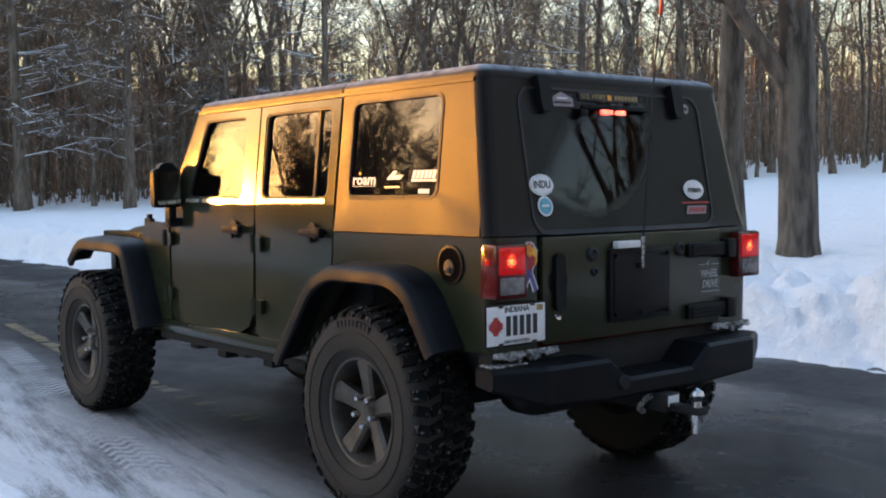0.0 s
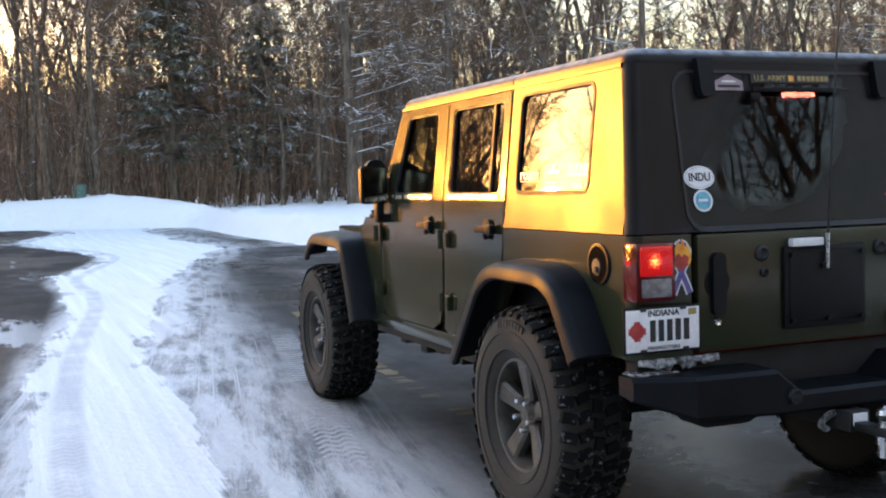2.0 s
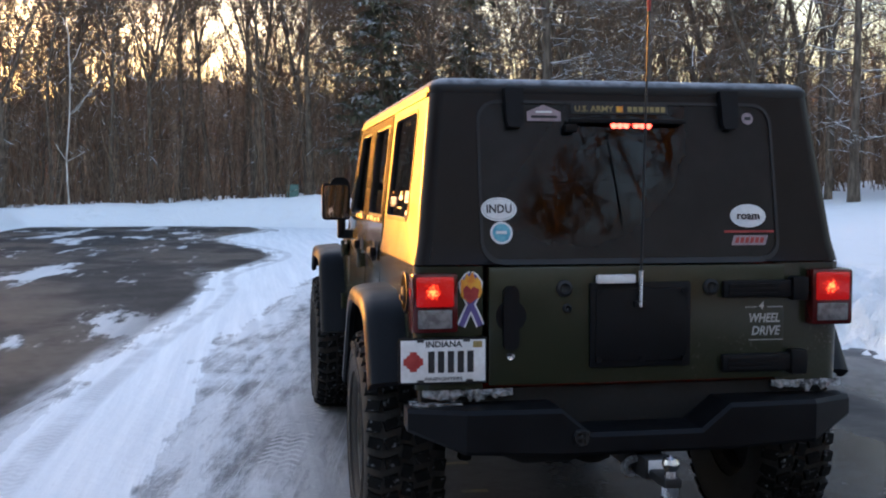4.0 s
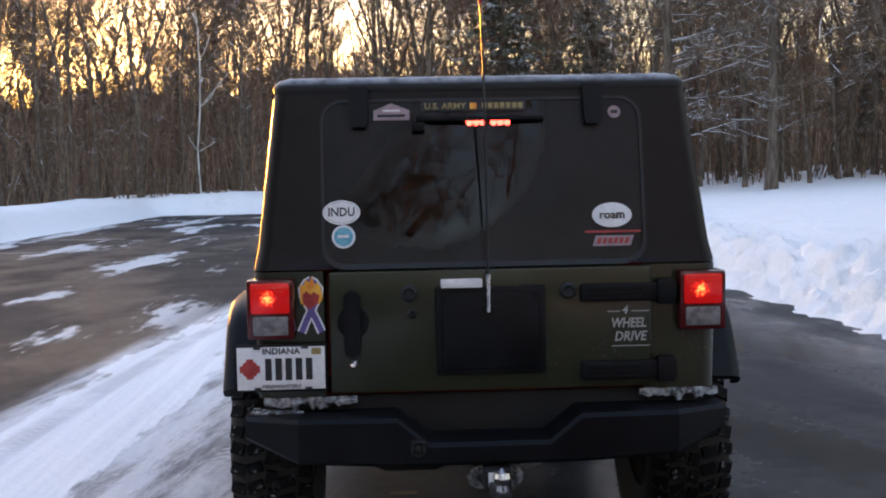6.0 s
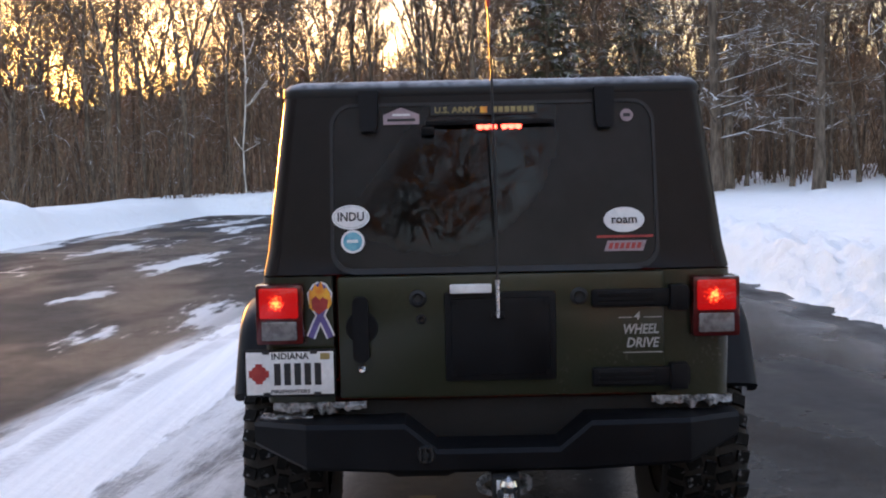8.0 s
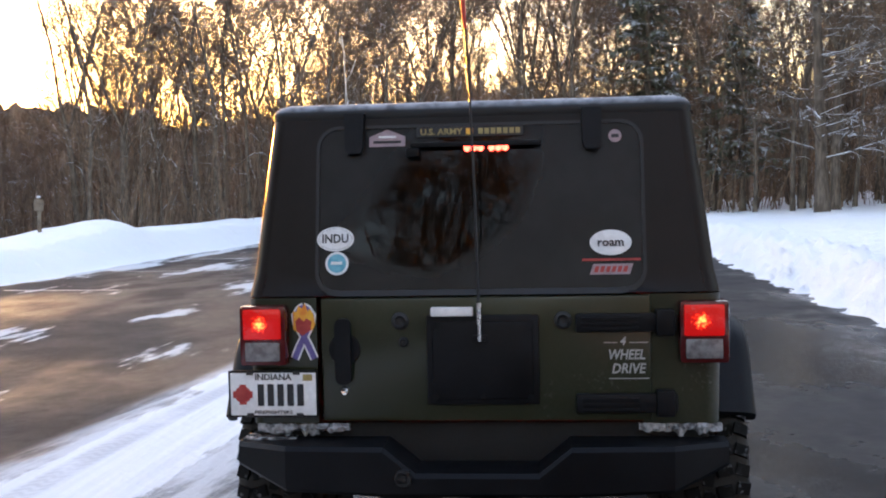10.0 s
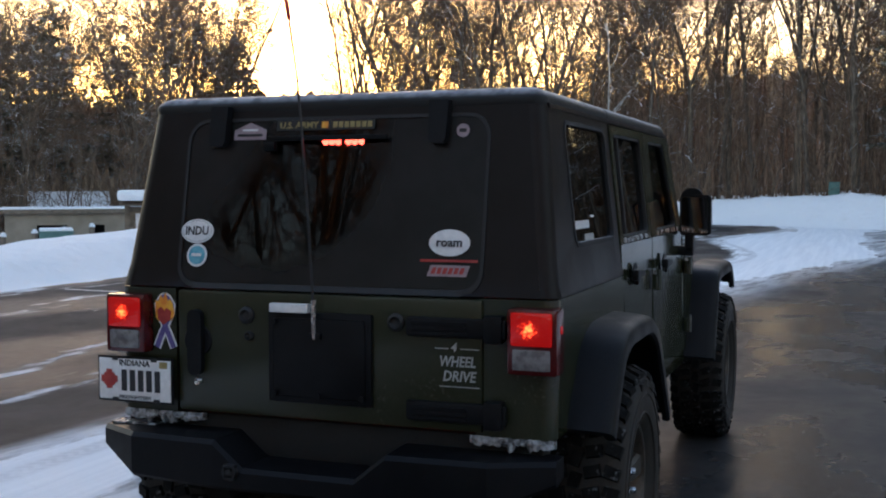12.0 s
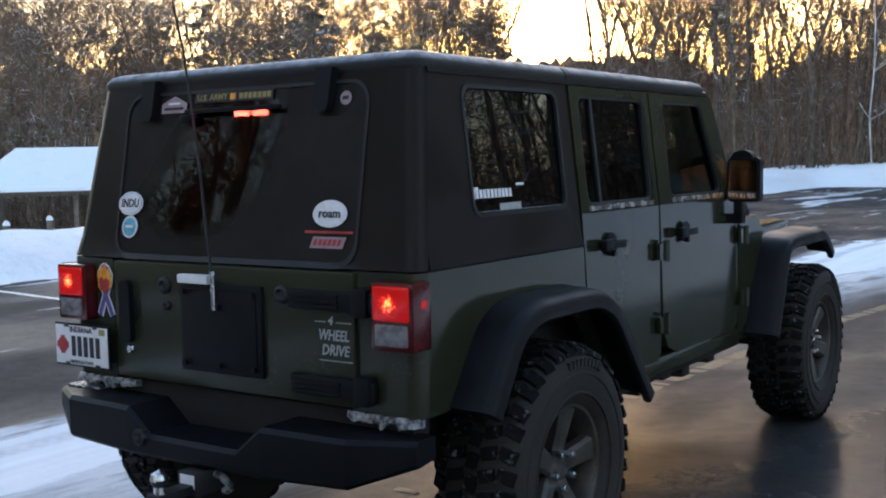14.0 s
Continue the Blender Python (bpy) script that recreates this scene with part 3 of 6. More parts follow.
# ---- trees ----
def add_limb(verts, faces, pts, r0, r1, sides):
    """One tapered limb along a list of points."""
    base = len(verts)
    n = len(pts)
    for i, p in enumerate(pts):
        d = (pts[min(i + 1, n - 1)] - pts[max(i - 1, 0)])
        d.normalize()
        s = d.orthogonal().normalized()
        o = d.cross(s)
        r = r0 + (r1 - r0) * i / (n - 1)
        for k in range(sides):
            ang = 2 * math.pi * k / sides
            verts.append(p + s * (math.cos(ang) * r) + o * (math.sin(ang) * r))
    for i in range(n - 1):
        for k in range(sides):
            j = (k + 1) % sides
            a = base + i * sides
            faces.append((a + k, a + j, a + sides + j, a + sides + k))


def add_spike(verts, faces, p, d, length, r):
    """A fine straight twig that runs out to a point."""
    d = d.normalized()
    s = d.orthogonal().normalized() * r
    o = d.cross(s)
    b = len(verts)
    verts += [p + s, p - s * 0.5 + o * 0.87, p - s * 0.5 - o * 0.87, p + d * length]
    faces += [(b, b + 1, b + 3), (b + 1, b + 2, b + 3), (b + 2, b, b + 3)]


def wander(rng, start, heading, length, steps, bend, lift):
    pts, p, d = [start.copy()], start.copy(), heading.normalized()
    for _ in range(steps):
        d = (d + Vector((rng.uniform(-bend, bend), rng.uniform(-bend, bend), rng.uniform(-bend, bend) + lift))).normalized()
        p = p + d * (length / steps)
        pts.append(p.copy())
    return pts


def bare_tree(seed, height, r0, limbs=12, subs=6, twigs=4, low=0.3, fork=False, spread=0.9, single=False):
    """A leafless tree: tapered trunk and limbs, and a crown of branches and twigs."""
    rng = random.Random(seed)
    tv, tf, cv, cf = [], [], [], []
    split = rng.uniform(0.22, 0.5) if not fork else 0.17
    trunk = wander(rng, Vector((0, 0, -0.4)), Vector((rng.uniform(-.06, .06), rng.uniform(-.06, .06), 1)), height * split + 0.4, 5, 0.05, 0.03)
    stems = [(trunk, r0, r0 * 0.80)]
    if single:
        split = 0.08
    leaders = 1 if single else 2 if fork else rng.choice((1, 2, 2, 3))
    start = rng.uniform(0, 6.28)
    for k in range(leaders):
        ang = start + k * 6.28 / leaders + rng.uniform(-.5, .5)
        tip = (0.0 if leaders == 1 else rng.uniform(0.30, 0.65))
        thick = r0 * (0.78 if leaders == 1 else rng.uniform(0.45, 0.68))
        stems.append((wander(rng, trunk[-1].copy() - Vector((0, 0, 0.05)), Vector((math.cos(ang) * tip, math.sin(ang) * tip, 1)), height * (1 - split) * rng.uniform(0.85, 1.05), 8, 0.11, 0.05), thick, 0.015))
    for pts, ra, rb in stems:
        add_limb(tv, tf, pts, ra, rb, 7)
    for v in tv[:7]:
        v.x *= 1.35
        v.y *= 1.35
    per = [2] + [max(5, limbs // leaders)] * leaders
    for which, (pts, ra, rb) in enumerate(stems):
        n = len(pts) - 1
        for _ in range(per[which]):
            f = rng.uniform(0.55, 0.95) if which == 0 else 0.06 + 0.9 * rng.random() ** 0.9
            i = min(int(f * n), n - 1)
            p = pts[i].lerp(pts[i + 1], f * n - i)
            ang = rng.uniform(0, 2 * math.pi)
            rise = rng.uniform(0.35, 1.1)
            head = Vector((math.cos(ang) * spread, math.sin(ang) * spread, rise))
            ln = height * (0.10 + 0.24 * (1 - f) * (0.6 if which == 0 else 1.0)) * rng.uniform(0.7, 1.35)
            rl = max(0.014, (ra + (rb - ra) * f) * rng.uniform(0.28, 0.5))
            limb = wander(rng, p, head, ln, 5, 0.16, 0.07)
            add_limb(tv, tf, limb, rl, 0.016, 4)
            for _ in range(subs):
                g = rng.uniform(0.2, 1.0)
                j = min(int(g * 5), 4)
                q = limb[j].lerp(limb[j + 1], g * 5 - j)
                h2 = Vector((rng.uniform(-1, 1), rng.uniform(-1, 1), rng.uniform(0.0, 1.0))) + head * 0.5
                sub = wander(rng, q, h2, ln * rng.uniform(0.32, 0.65), 2, 0.28, 0.08)
                add_limb(cv, cf, sub, max(0.017, rl * 0.4), 0.011, 3)
                for _ in range(twigs):
                    g2 = rng.uniform(0.25, 1.0)
                    j2 = min(int(g2 * 2), 1)
                    q2 = sub[j2].lerp(sub[j2 + 1], g2 * 2 - j2)
                    h3 = Vector((rng.uniform(-1, 1), rng.uniform(-1, 1), rng.uniform(-0.1, 1.0)))
                    add_spike(cv, cf, q2, h3, ln * rng.uniform(0.14, 0.46), 0.019)
    return tv, tf, cv, cf


def tree_thing(name, label, category, seed, height, r0, bark="bark", group="", **more):
    tv, tf, cv, cf = bare_tree(seed, height, r0, **more)
    ob = thing(name, label, category, None, group)
    mesh_ob("trunk", tv, tf, M[bark], ob, "", 60)
    mesh_ob("crown", cv, cf, M["twig"], ob, "", 0)
    return ob


def conifer(seed, height, r0, tiers, reach, dense, snowy=True):
    """Trunk, drooping whorled boughs, and needle sprays as many small blades."""
    rng = random.Random(seed)
    tv, tf, nv, nf = [], [], [], []
    add_limb(tv, tf, [Vector((0, 0, -0.3)), Vector((0.05, 0, height * 0.5)), Vector((0, 0.05, height))], r0, 0.02, 7)
    for t in range(tiers):
        f = 0.12 + 0.88 * (t + rng.random()) / tiers
        z = height * f
        ln0 = reach * (1.06 - f) ** 0.75
        for k in range(rng.randint(4, 6)):
            ang = rng.uniform(0, 2 * math.pi)
            ln = ln0 * rng.uniform(0.6, 1.15)
            limb = wander(rng, Vector((0, 0, z)), Vector((math.cos(ang), math.sin(ang), 0.15)), ln, 4, 0.07, -0.07)
            add_limb(tv, tf, limb, 0.028, 0.008, 3)
            for _ in range(int(dense * ln)):
                g = rng.uniform(0.15, 1.0)
                j = min(int(g * 4), 3)
                q = limb[j].lerp(limb[j + 1], g * 4 - j)
                d = Vector((math.cos(ang) + rng.uniform(-1, 1), math.sin(ang) + rng.uniform(-1, 1), rng.uniform(-0.9, 0.25))).normalized()
                w = d.cross(Vector((rng.uniform(-.4, .4), rng.uniform(-.4, .4), 1))).normalized() * rng.uniform(0.04, 0.10)
                s = rng.uniform(0.3, 0.65)
                b = len(nv)
                nv += [q - w, q + w, q + d * s + w * 0.3, q + d * s - w * 0.3]
                nf.append((b, b + 1, b + 2, b + 3))
    return tv, tf, nv, nf


def conifer_thing(name, label, seed, height, r0, tiers, reach, dense, group="", category="tree"):
    tv, tf, nv, nf = conifer(seed, height, r0, tiers, reach, dense)
    ob = thing(name, label, category, None, group)
    mesh_ob("trunk", tv, tf, M["bark"], ob, "", 60)
    mesh_ob("needles", nv, nf, M["needles_snowy"], ob, "", 0)
    return ob


def needle_material():
    n = Nodes("snow_dusted_needles")
    up = n.add("ShaderNodeSeparateXYZ", Vector=n.add("ShaderNodeNewGeometry").outputs["Normal"]).outputs[2]
    green = n.mix(n.noise(2.0, 3.0), rgb(0.075, 0.080, 0.055), rgb(0.19, 0.185, 0.13))
    lying = n.math("MULTIPLY", n.ramp(n.math("ABSOLUTE", up), 0.5, 0.85), n.ramp(n.noise(1.1, 4.0), 0.48, 0.62))
    return n.surface(n.mix(lying, green, rgb(0.55, 0.57, 0.60)), 0.85, spec=0.2)


M["needles_snowy"] = needle_material()


def at_place(x, y, turn, scale=1.0, lean=0.0, tall=1.0):
    return Matrix.LocRotScale((x, y, float(ground_height(x, y))), Euler((radians(lean), 0, radians(turn))), (scale, scale, scale * tall))


TREE_LABELS = ["tall bare deciduous tree with dark grey bark in the woods", "slender leafless tree standing among snowy woods", "leafless tree with a wide crown of bare twigs"]
kinds = []
for k, (h, r, limbs, subs, twigs, low) in enumerate(((21, 0.18, 14, 6, 8, 0.30), (19, 0.14, 13, 6, 8, 0.25), (23, 0.21, 14, 6, 8, 0.35), (17, 0.11, 12, 6, 8, 0.20), (20, 0.125, 13, 6, 8, 0.28), (15, 0.085, 11, 6, 8, 0.18))):
    kinds.append(tree_thing("bare_tree", TREE_LABELS[k % 3], "tree", 11 + k, h, r, group="trees of the woods", limbs=limbs, subs=subs, twigs=twigs, low=low, spread=0.8))
rng = random.Random(5)
first_use = [True] * len(kinds)
placed = []


def sector(az0, az1, d0, d1, count, scale0, scale1, gap=2.2):
    """Scatters trees over a stretch of the woods."""
    made = tries = 0
    while made < count and tries < count * 30:
        tries += 1
        az = radians(rng.uniform(az0, az1))
        d = d0 + (d1 - d0) * rng.random() ** 1.25
        x, y = d * math.sin(az), d * math.cos(az)
        if any((x - q[0]) ** 2 + (y - q[1]) ** 2 < gap * gap for q in placed):
            continue
        placed.append((x, y, rng.randrange(len(kinds)), rng.uniform(0, 360), rng.uniform(scale0, scale1), rng.uniform(-3, 3), rng.uniform(0.9, 1.1), d))
        made += 1


sector(-25, 10, 50, 84, 108, 0.75, 1.05)
sector(-24, 4, 56, 88, 34, 0.85, 1.12, 1.5)
sector(10, 28, 42, 80, 60, 0.8, 1.1)
sector(4, 25, 58, 92, 30, 0.85, 1.1, 1.6)
sector(28, 64, 42, 84, 84, 0.8, 1.1, 2.2)
sector(-29.0, -25.5, 66, 100, 12, 0.36, 0.5)
sector(-36.5, -30.8, 60, 90, 30, 0.72, 1.02, 1.5)
sector(-58, -36, 54, 90, 84, 0.68, 0.95, 1.7)
sector(42, 70, 40, 78, 26, 0.8, 1.1, 2.0)
sector(66, 118, 36, 70, 10, 0.7, 1.0, 4.0)
sector(250, 290, 36, 75, 8, 0.7, 1.0, 4.0)
placed.sort(key=lambda q: q[7])
for n_tree, (x, y, k, turn, scale, lean, tall, d) in enumerate(placed[:290]):
    m = at_place(x, y, turn, scale, lean, tall)
    if first_use[k]:
        kinds[k].matrix_basis = m
        first_use[k] = False
    else:
        copy_thing(kinds[k], m)


def joined_trees(rows, name, label, material):
    """Trees past counting, as one mesh."""
    verts, faces, base = [], [], 0
    for x, y, k, turn, scale, lean, tall, d in rows:
        m = np.array(at_place(x, y, turn, scale, lean, tall))
        for child in kinds[k].children:
            me = child.data
            co = np.empty(len(me.vertices) * 3, np.float32)
            me.vertices.foreach_get("co", co)
            verts.append(co.reshape(-1, 3) @ m[:3, :3].T + m[:3, 3])
            faces += [tuple(v + base for v in poly.vertices) for poly in me.polygons]
            base += len(me.vertices)
    tagged(mesh_ob(name, np.concatenate(verts), faces, material, None, label, 0), kind="stuff")


joined_trees(placed[290:], "back_woods", "bare trees deeper in the brown woods", M["twig"])
placed.clear()
sector(118, 156, 20, 36, 24, 0.80, 1.10, 1.5)
sector(156, 206, 30, 46, 36, 0.76, 0.98, 1.3)
sector(206, 245, 20, 36, 30, 0.80, 1.10, 1.4)
joined_trees(placed, "woods_across_the_road", "bare brown trees on the other side of the road", M["twig"])

# single trees on the snow beside the road
big = tree_thing("park_tree", "large bare tree with thick grey trunk and one heavy limb", "tree", 77, 15, 0.245, "bark_pale", limbs=14, subs=8, twigs=9, low=0.26, single=True, fork=True)
lv, lf = [], []
r_limb = random.Random(4)
limb = wander(r_limb, Vector((0.0, 0.0, 1.75)), Vector((-0.62, 0.50, 1.0)), 4.6, 7, 0.10, 0.03)
add_limb(lv, lf, limb, 0.115, 0.03, 8)
for k in range(9):
    q = limb[2 + k % 5]
    twig_pts = wander(r_limb, q, Vector((r_limb.uniform(-1, 1), r_limb.uniform(-1, 1), r_limb.uniform(0.1, 1.0))), r_limb.uniform(0.8, 1.8), 4, 0.16, 0.03)
    add_limb(lv, lf, twig_pts, 0.03, 0.008, 5)
mesh_ob("limb", lv, lf, M["bark_snowy"], big, "heavy limb lined with snow", 60)
big.matrix_basis = at_place(7.55, 4.1, 0)
second = tree_thing("park_tree", "bare tree with a slim grey trunk standing in snow", "tree", 78, 15, 0.17, "bark_pale", limbs=12, subs=7, twigs=9, low=0.3)
second.matrix_basis = at_place(8.4, 5.6, 40)
birch = tree_thing("birch", "thin leaning birch with white bark behind a snow bank", "tree", 79, 6.2, 0.034, "birch", limbs=6, subs=4, twigs=4, low=0.35)
birch.matrix_basis = at_place(-9.2, 47.5, 10, 1.35, 4)


def larch_thing(seed, height, r0):
    """A straight trunk with long, nearly level branches that carry snow."""
    r = random.Random(seed)
    tv, tf, cv, cf = [], [], [], []
    trunk = wander(r, Vector((0, 0, -0.4)), Vector((0.02, 0, 1)), height, 9, 0.03, 0.05)
    add_limb(tv, tf, trunk, r0, 0.02, 8)
    for v in tv[:8]:
        v.x *= 1.4
        v.y *= 1.4
    for k in range(66):
        f = 0.11 + 0.87 * (k + r.random()) / 66
        i = min(int(f * 9), 8)
        p = trunk[i].lerp(trunk[i + 1], f * 9 - i)
        ang = r.uniform(0, 6.283)
        ln = (3.6 * (1.05 - f) ** 0.6) * r.uniform(0.55, 1.1)
        head = Vector((math.cos(ang), math.sin(ang), r.uniform(-0.08, 0.30)))
        limb = wander(r, p, head, ln, 5, 0.11, 0.02)
        add_limb(cv, cf, limb, 0.038 * (1.15 - f), 0.010, 5)
        for _ in range(9):
            g = r.uniform(0.15, 1.0)
            j = min(int(g * 5), 4)
            q = limb[j].lerp(limb[j + 1], g * 5 - j)
            h2 = head * 0.7 + Vector((r.uniform(-1, 1), r.uniform(-1, 1), r.uniform(-0.35, 0.35)))
            sub = wander(r, q, h2, ln * r.uniform(0.15, 0.4), 2, 0.2, 0.0)
            add_limb(cv, cf, sub, 0.013, 0.008, 3)
            for _ in range(5):
                add_spike(cv, cf, sub[r.randint(0, 1)].lerp(sub[2], r.random()), Vector((r.uniform(-1, 1), r.uniform(-1, 1), r.uniform(-0.6, 0.6))), r.uniform(0.15, 0.5), 0.010)
    ob = thing("larch", "bare larch with thin level branches carrying snow", "tree", None, "larches by the road")
    mesh_ob("trunk", tv, tf, M["bark_snowy"], ob, "", 60)
    mesh_ob("crown", cv, cf, M["bark_snowy"], ob, "", 0)
    return ob


larch = larch_thing(81, 17, 0.19)
larch.matrix_basis = at_place(13.2, 35.4, 0, 1.1)
copy_thing(larch, at_place(10.45, 38.8, 120, 1.15))
copy_thing(larch, at_place(20.5, 33.5, 210, 0.95))
copy_thing(larch, at_place(27, 26, 310, 1.0))

spruce = conifer_thing("spruce", "dark green spruce dusted with snow at the wood's edge", 91, 17, 0.2, 58, 2.9, 11)
spruce.matrix_basis = at_place(5.0, 49.5, 0)
copy_thing(spruce, at_place(9.2, 48.5, 140, 0.85))
copy_thing(spruce, at_place(24.0, 50.0, 200, 0.9))
pine = conifer_thing("pine", "tall pine with an open dark crown", 92, 13, 0.18, 34, 4.0, 17, "pines beyond the lot")
pine.matrix_basis = at_place(-50, 54, 0)
for px, py, pt, ps in ((-56, 50, 80, 0.85), (-44, 58, 150, 0.95), (-63, 44, 220, 0.9), (-40, 66, 300, 1.0), (-70, 48, 20, 1.1), (-60, 62, 110, 1.05), (-47, 50, 45, 0.8), (-53, 60, 190, 1.1), (-66, 54, 260, 1.0), (-36, 60, 330, 0.9), (-74, 40, 70, 1.1), (-43, 50, 170, 1.0), (-58, 55, 250, 1.1)):
    copy_thing(pine, at_place(px, py, pt, ps * 1.08))


def bent_sapling(x, y, ang, reach, rise):
    """A thin stem bowed over by the snow that lies along it."""
    z = float(ground_height(x, y)) - 0.1
    pts = [Vector((x + math.cos(ang) * reach * f, y + math.sin(ang) * reach * f, z + rise * math.sin(min(2.4, 2.4 * f ** 0.6)))) for f in np.linspace(0, 1, 8)]
    tv, tf = [], []
    add_limb(tv, tf, pts, 0.035, 0.012, 5)
    ob = thing("sapling", "thin sapling bowed over by snow at the woods' edge", "tree", None, "bowed saplings")
    mesh_ob("stem", tv, tf, M["bark_snowy"], ob, "", 60)


for sx, sy, sa, sr, sh in ((-16.5, 47.0, 3.0, 3.0, 3.4), (-12.0, 47.5, 3.3, 2.6, 3.2), (-5.0, 49.0, 2.9, 2.6, 2.4), (-18.0, 46.0, 0.4, 2.2, 1.6), (-2.0, 49.5, 0.3, 2.2, 2.0), (-22.0, 49.0, 2.8, 3.2, 4.2), (12.5, 46.0, 3.1, 2.4, 2.4), (15.0, 43.0, 0.2, 2.6, 2.8)):
    bent_sapling(sx, sy, sa, sr, sh)


def undergrowth():
    """Thin stems and saplings along the woods' edge, too many to count."""
    r = random.Random(8)
    verts, faces = [], []
    for _ in range(7700):
        az = radians(r.uniform(-75, 75) if _ < 5500 else r.uniform(140, 225) if _ < 6500 else r.uniform(-76, -33))
        base = 50 if _ >= 6500 else 22 if _ >= 5500 else 48 if -24 < math.degrees(az) < 30 else 58
        d = base + (10 if _ >= 6500 else 45) * r.random() ** 1.5
        x, y = d * math.sin(az), d * math.cos(az)
        p = Vector((x, y, float(ground_height(x, y)) - 0.1))
        h = r.uniform(0.8, 4.5) if r.random() < 0.7 else r.uniform(4, 9)
        pts = wander(r, p, Vector((r.uniform(-.35, .35), r.uniform(-.35, .35), 1)), h, 3, 0.14, 0.02)
        add_limb(verts, faces, pts, 0.010 + 0.005 * h, 0.006, 3)
        for _ in range(6):
            add_spike(verts, faces, pts[r.randint(0, 2)].lerp(pts[3], r.random()), Vector((r.uniform(-1, 1), r.uniform(-1, 1), r.uniform(0, 1))), h * r.uniform(0.15, 0.4), 0.016)
    tagged(mesh_ob("undergrowth", verts, faces, M["twig"], None, "dense brown brush and saplings under bare trees", 0), kind="stuff")


undergrowth()


def far_woods():
    """Trunks standing further back, closing the woods."""
    r = random.Random(9)
    verts, faces = [], []
    for _ in range(1900):
        az = r.uniform(-180, 180) if r.random() < 0.25 else r.uniform(-75, 75)
        a_ = radians(az)
        d = r.uniform(84, 150)
        x, y = d * math.sin(a_), d * math.cos(a_)
        h = r.uniform(12, 20) * (0.55 if -70 < az < -23 else 1.0)
        p = Vector((x, y, min(float(ground_height(x, y)), 3.0) - 1.0))
        pts = wander(r, p, Vector((0, 0, 1)), h, 4, 0.05, 0.02)
        add_limb(verts, faces, pts, r.uniform(0.06, 0.16), 0.012, 4)
        for _ in range(24):
            j = r.randint(1, 3)
            add_spike(verts, faces, pts[j].lerp(pts[j + 1], r.random()), Vector((r.uniform(-1, 1), r.uniform(-1, 1), r.uniform(0.1, 1.3))), h * r.uniform(0.08, 0.3), 0.038)
    tagged(mesh_ob("far_woods", verts, faces, M["twig"], None, "distant dense woods of bare grey-brown trees", 0), kind="stuff")


far_woods()


def ridge(d, low, high, seed):
    """A rise of dense treetops that closes the distance; the low sun stands just over it."""
    r = random.Random(seed)
    verts, faces = [], []
    n = 1400
    for i in range(n):
        az = 360 * i / n
        a_ = radians(az)
        near_sun = math.exp(-(((az - 360 - SUN_AZ) / 9.0) ** 4))
        top = low + (high - low) * (0.5 + 0.5 * math.sin(a_ * 9 + seed) * math.sin(a_ * 23))
        if az < 75 or az > 345:
            top += d * 0.010 * min(1.0, ((az - 345) % 360) / 12.0)
        shelf = d * math.tan(radians(SUN_EL)) + 1.33
        top = top + (min(shelf, shelf if d < 100 else 8.0) - top) * near_sun
        top += r.uniform(-1, 1) * (1.0 - 0.5 * near_sun) + (r.uniform(0, 2.0) if r.random() < 0.3 * (1 - near_sun) else 0)
        for dd, z in ((0, -4), (2 + r.uniform(-1, 1), top), (9, top - 3), (16, -4)):
            verts.append(((d + dd) * math.sin(a_), (d + dd) * math.cos(a_), z))
    for i in range(n):
        j = (i + 1) % n
        for k in range(3):
            faces.append((i * 4 + k, j * 4 + k, j * 4 + k + 1, i * 4 + k + 1))
    # bare crowns standing out of the rise, so that its top is ragged
    verts = [Vector(v) for v in verts]
    for i in range(n):
        az = 360 * i / n
        clear = 1 - math.exp(-(((az - 360 - SUN_AZ) / 9.0) ** 4))
        for _ in range(12):
            p = verts[i * 4 + 1] + Vector((r.uniform(-0.5, 0.5), r.uniform(-0.5, 0.5), -1.0))
            add_spike(verts, faces, p, Vector((r.uniform(-0.45, 0.45), r.uniform(-0.45, 0.45), 1)), 1.0 + clear * r.uniform(0.3, 6.0) * r.random(), 0.035 + d * 0.0003)
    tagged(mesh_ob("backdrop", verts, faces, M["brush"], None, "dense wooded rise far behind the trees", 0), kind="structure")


def thicket(az0, az1, dist, height, material, label, seed):
    """A belt of brush with a ragged top."""
    r = random.Random(seed)
    verts, faces = [], []
    n = int(abs(az1 - az0) * 6)
    for i in range(n):
        a_ = radians(az0 + (az1 - az0) * i / (n - 1))
        d = dist + 2.0 * math.sin(i * 0.31) + r.uniform(-0.8, 0.8)
        top = height * (1 + 0.25 * math.sin(i * 0.17) + r.uniform(-0.25, 0.25))
        for dd, z in ((0, -4.0), (1.0, top * 0.55), (2.4, top), (6.0, -4.0)):
            verts.append(((d + dd) * math.sin(a_), (d + dd) * math.cos(a_), z))
    for i in range(n - 1):
        for k in range(3):
            faces.append((i * 4 + k, i * 4 + 4 + k, i * 4 + 5 + k, i * 4 + k + 1))
    tagged(mesh_ob("backdrop", verts, faces, material, None, label, 0), kind="structure")


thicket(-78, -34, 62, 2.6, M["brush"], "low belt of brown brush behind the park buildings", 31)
# unseen rise added behind the camera to keep sky light off the tail
thicket(104, 252, 40, 8.5, M["bark_dark"], "added unseen dark rise behind the camera that blocks the sky", 32)
ridge(98, 5.0, 8.0, 10)
ridge(135, 9.0, 12.5, 11)
ridge(180, 13.0, 18.0, 12)


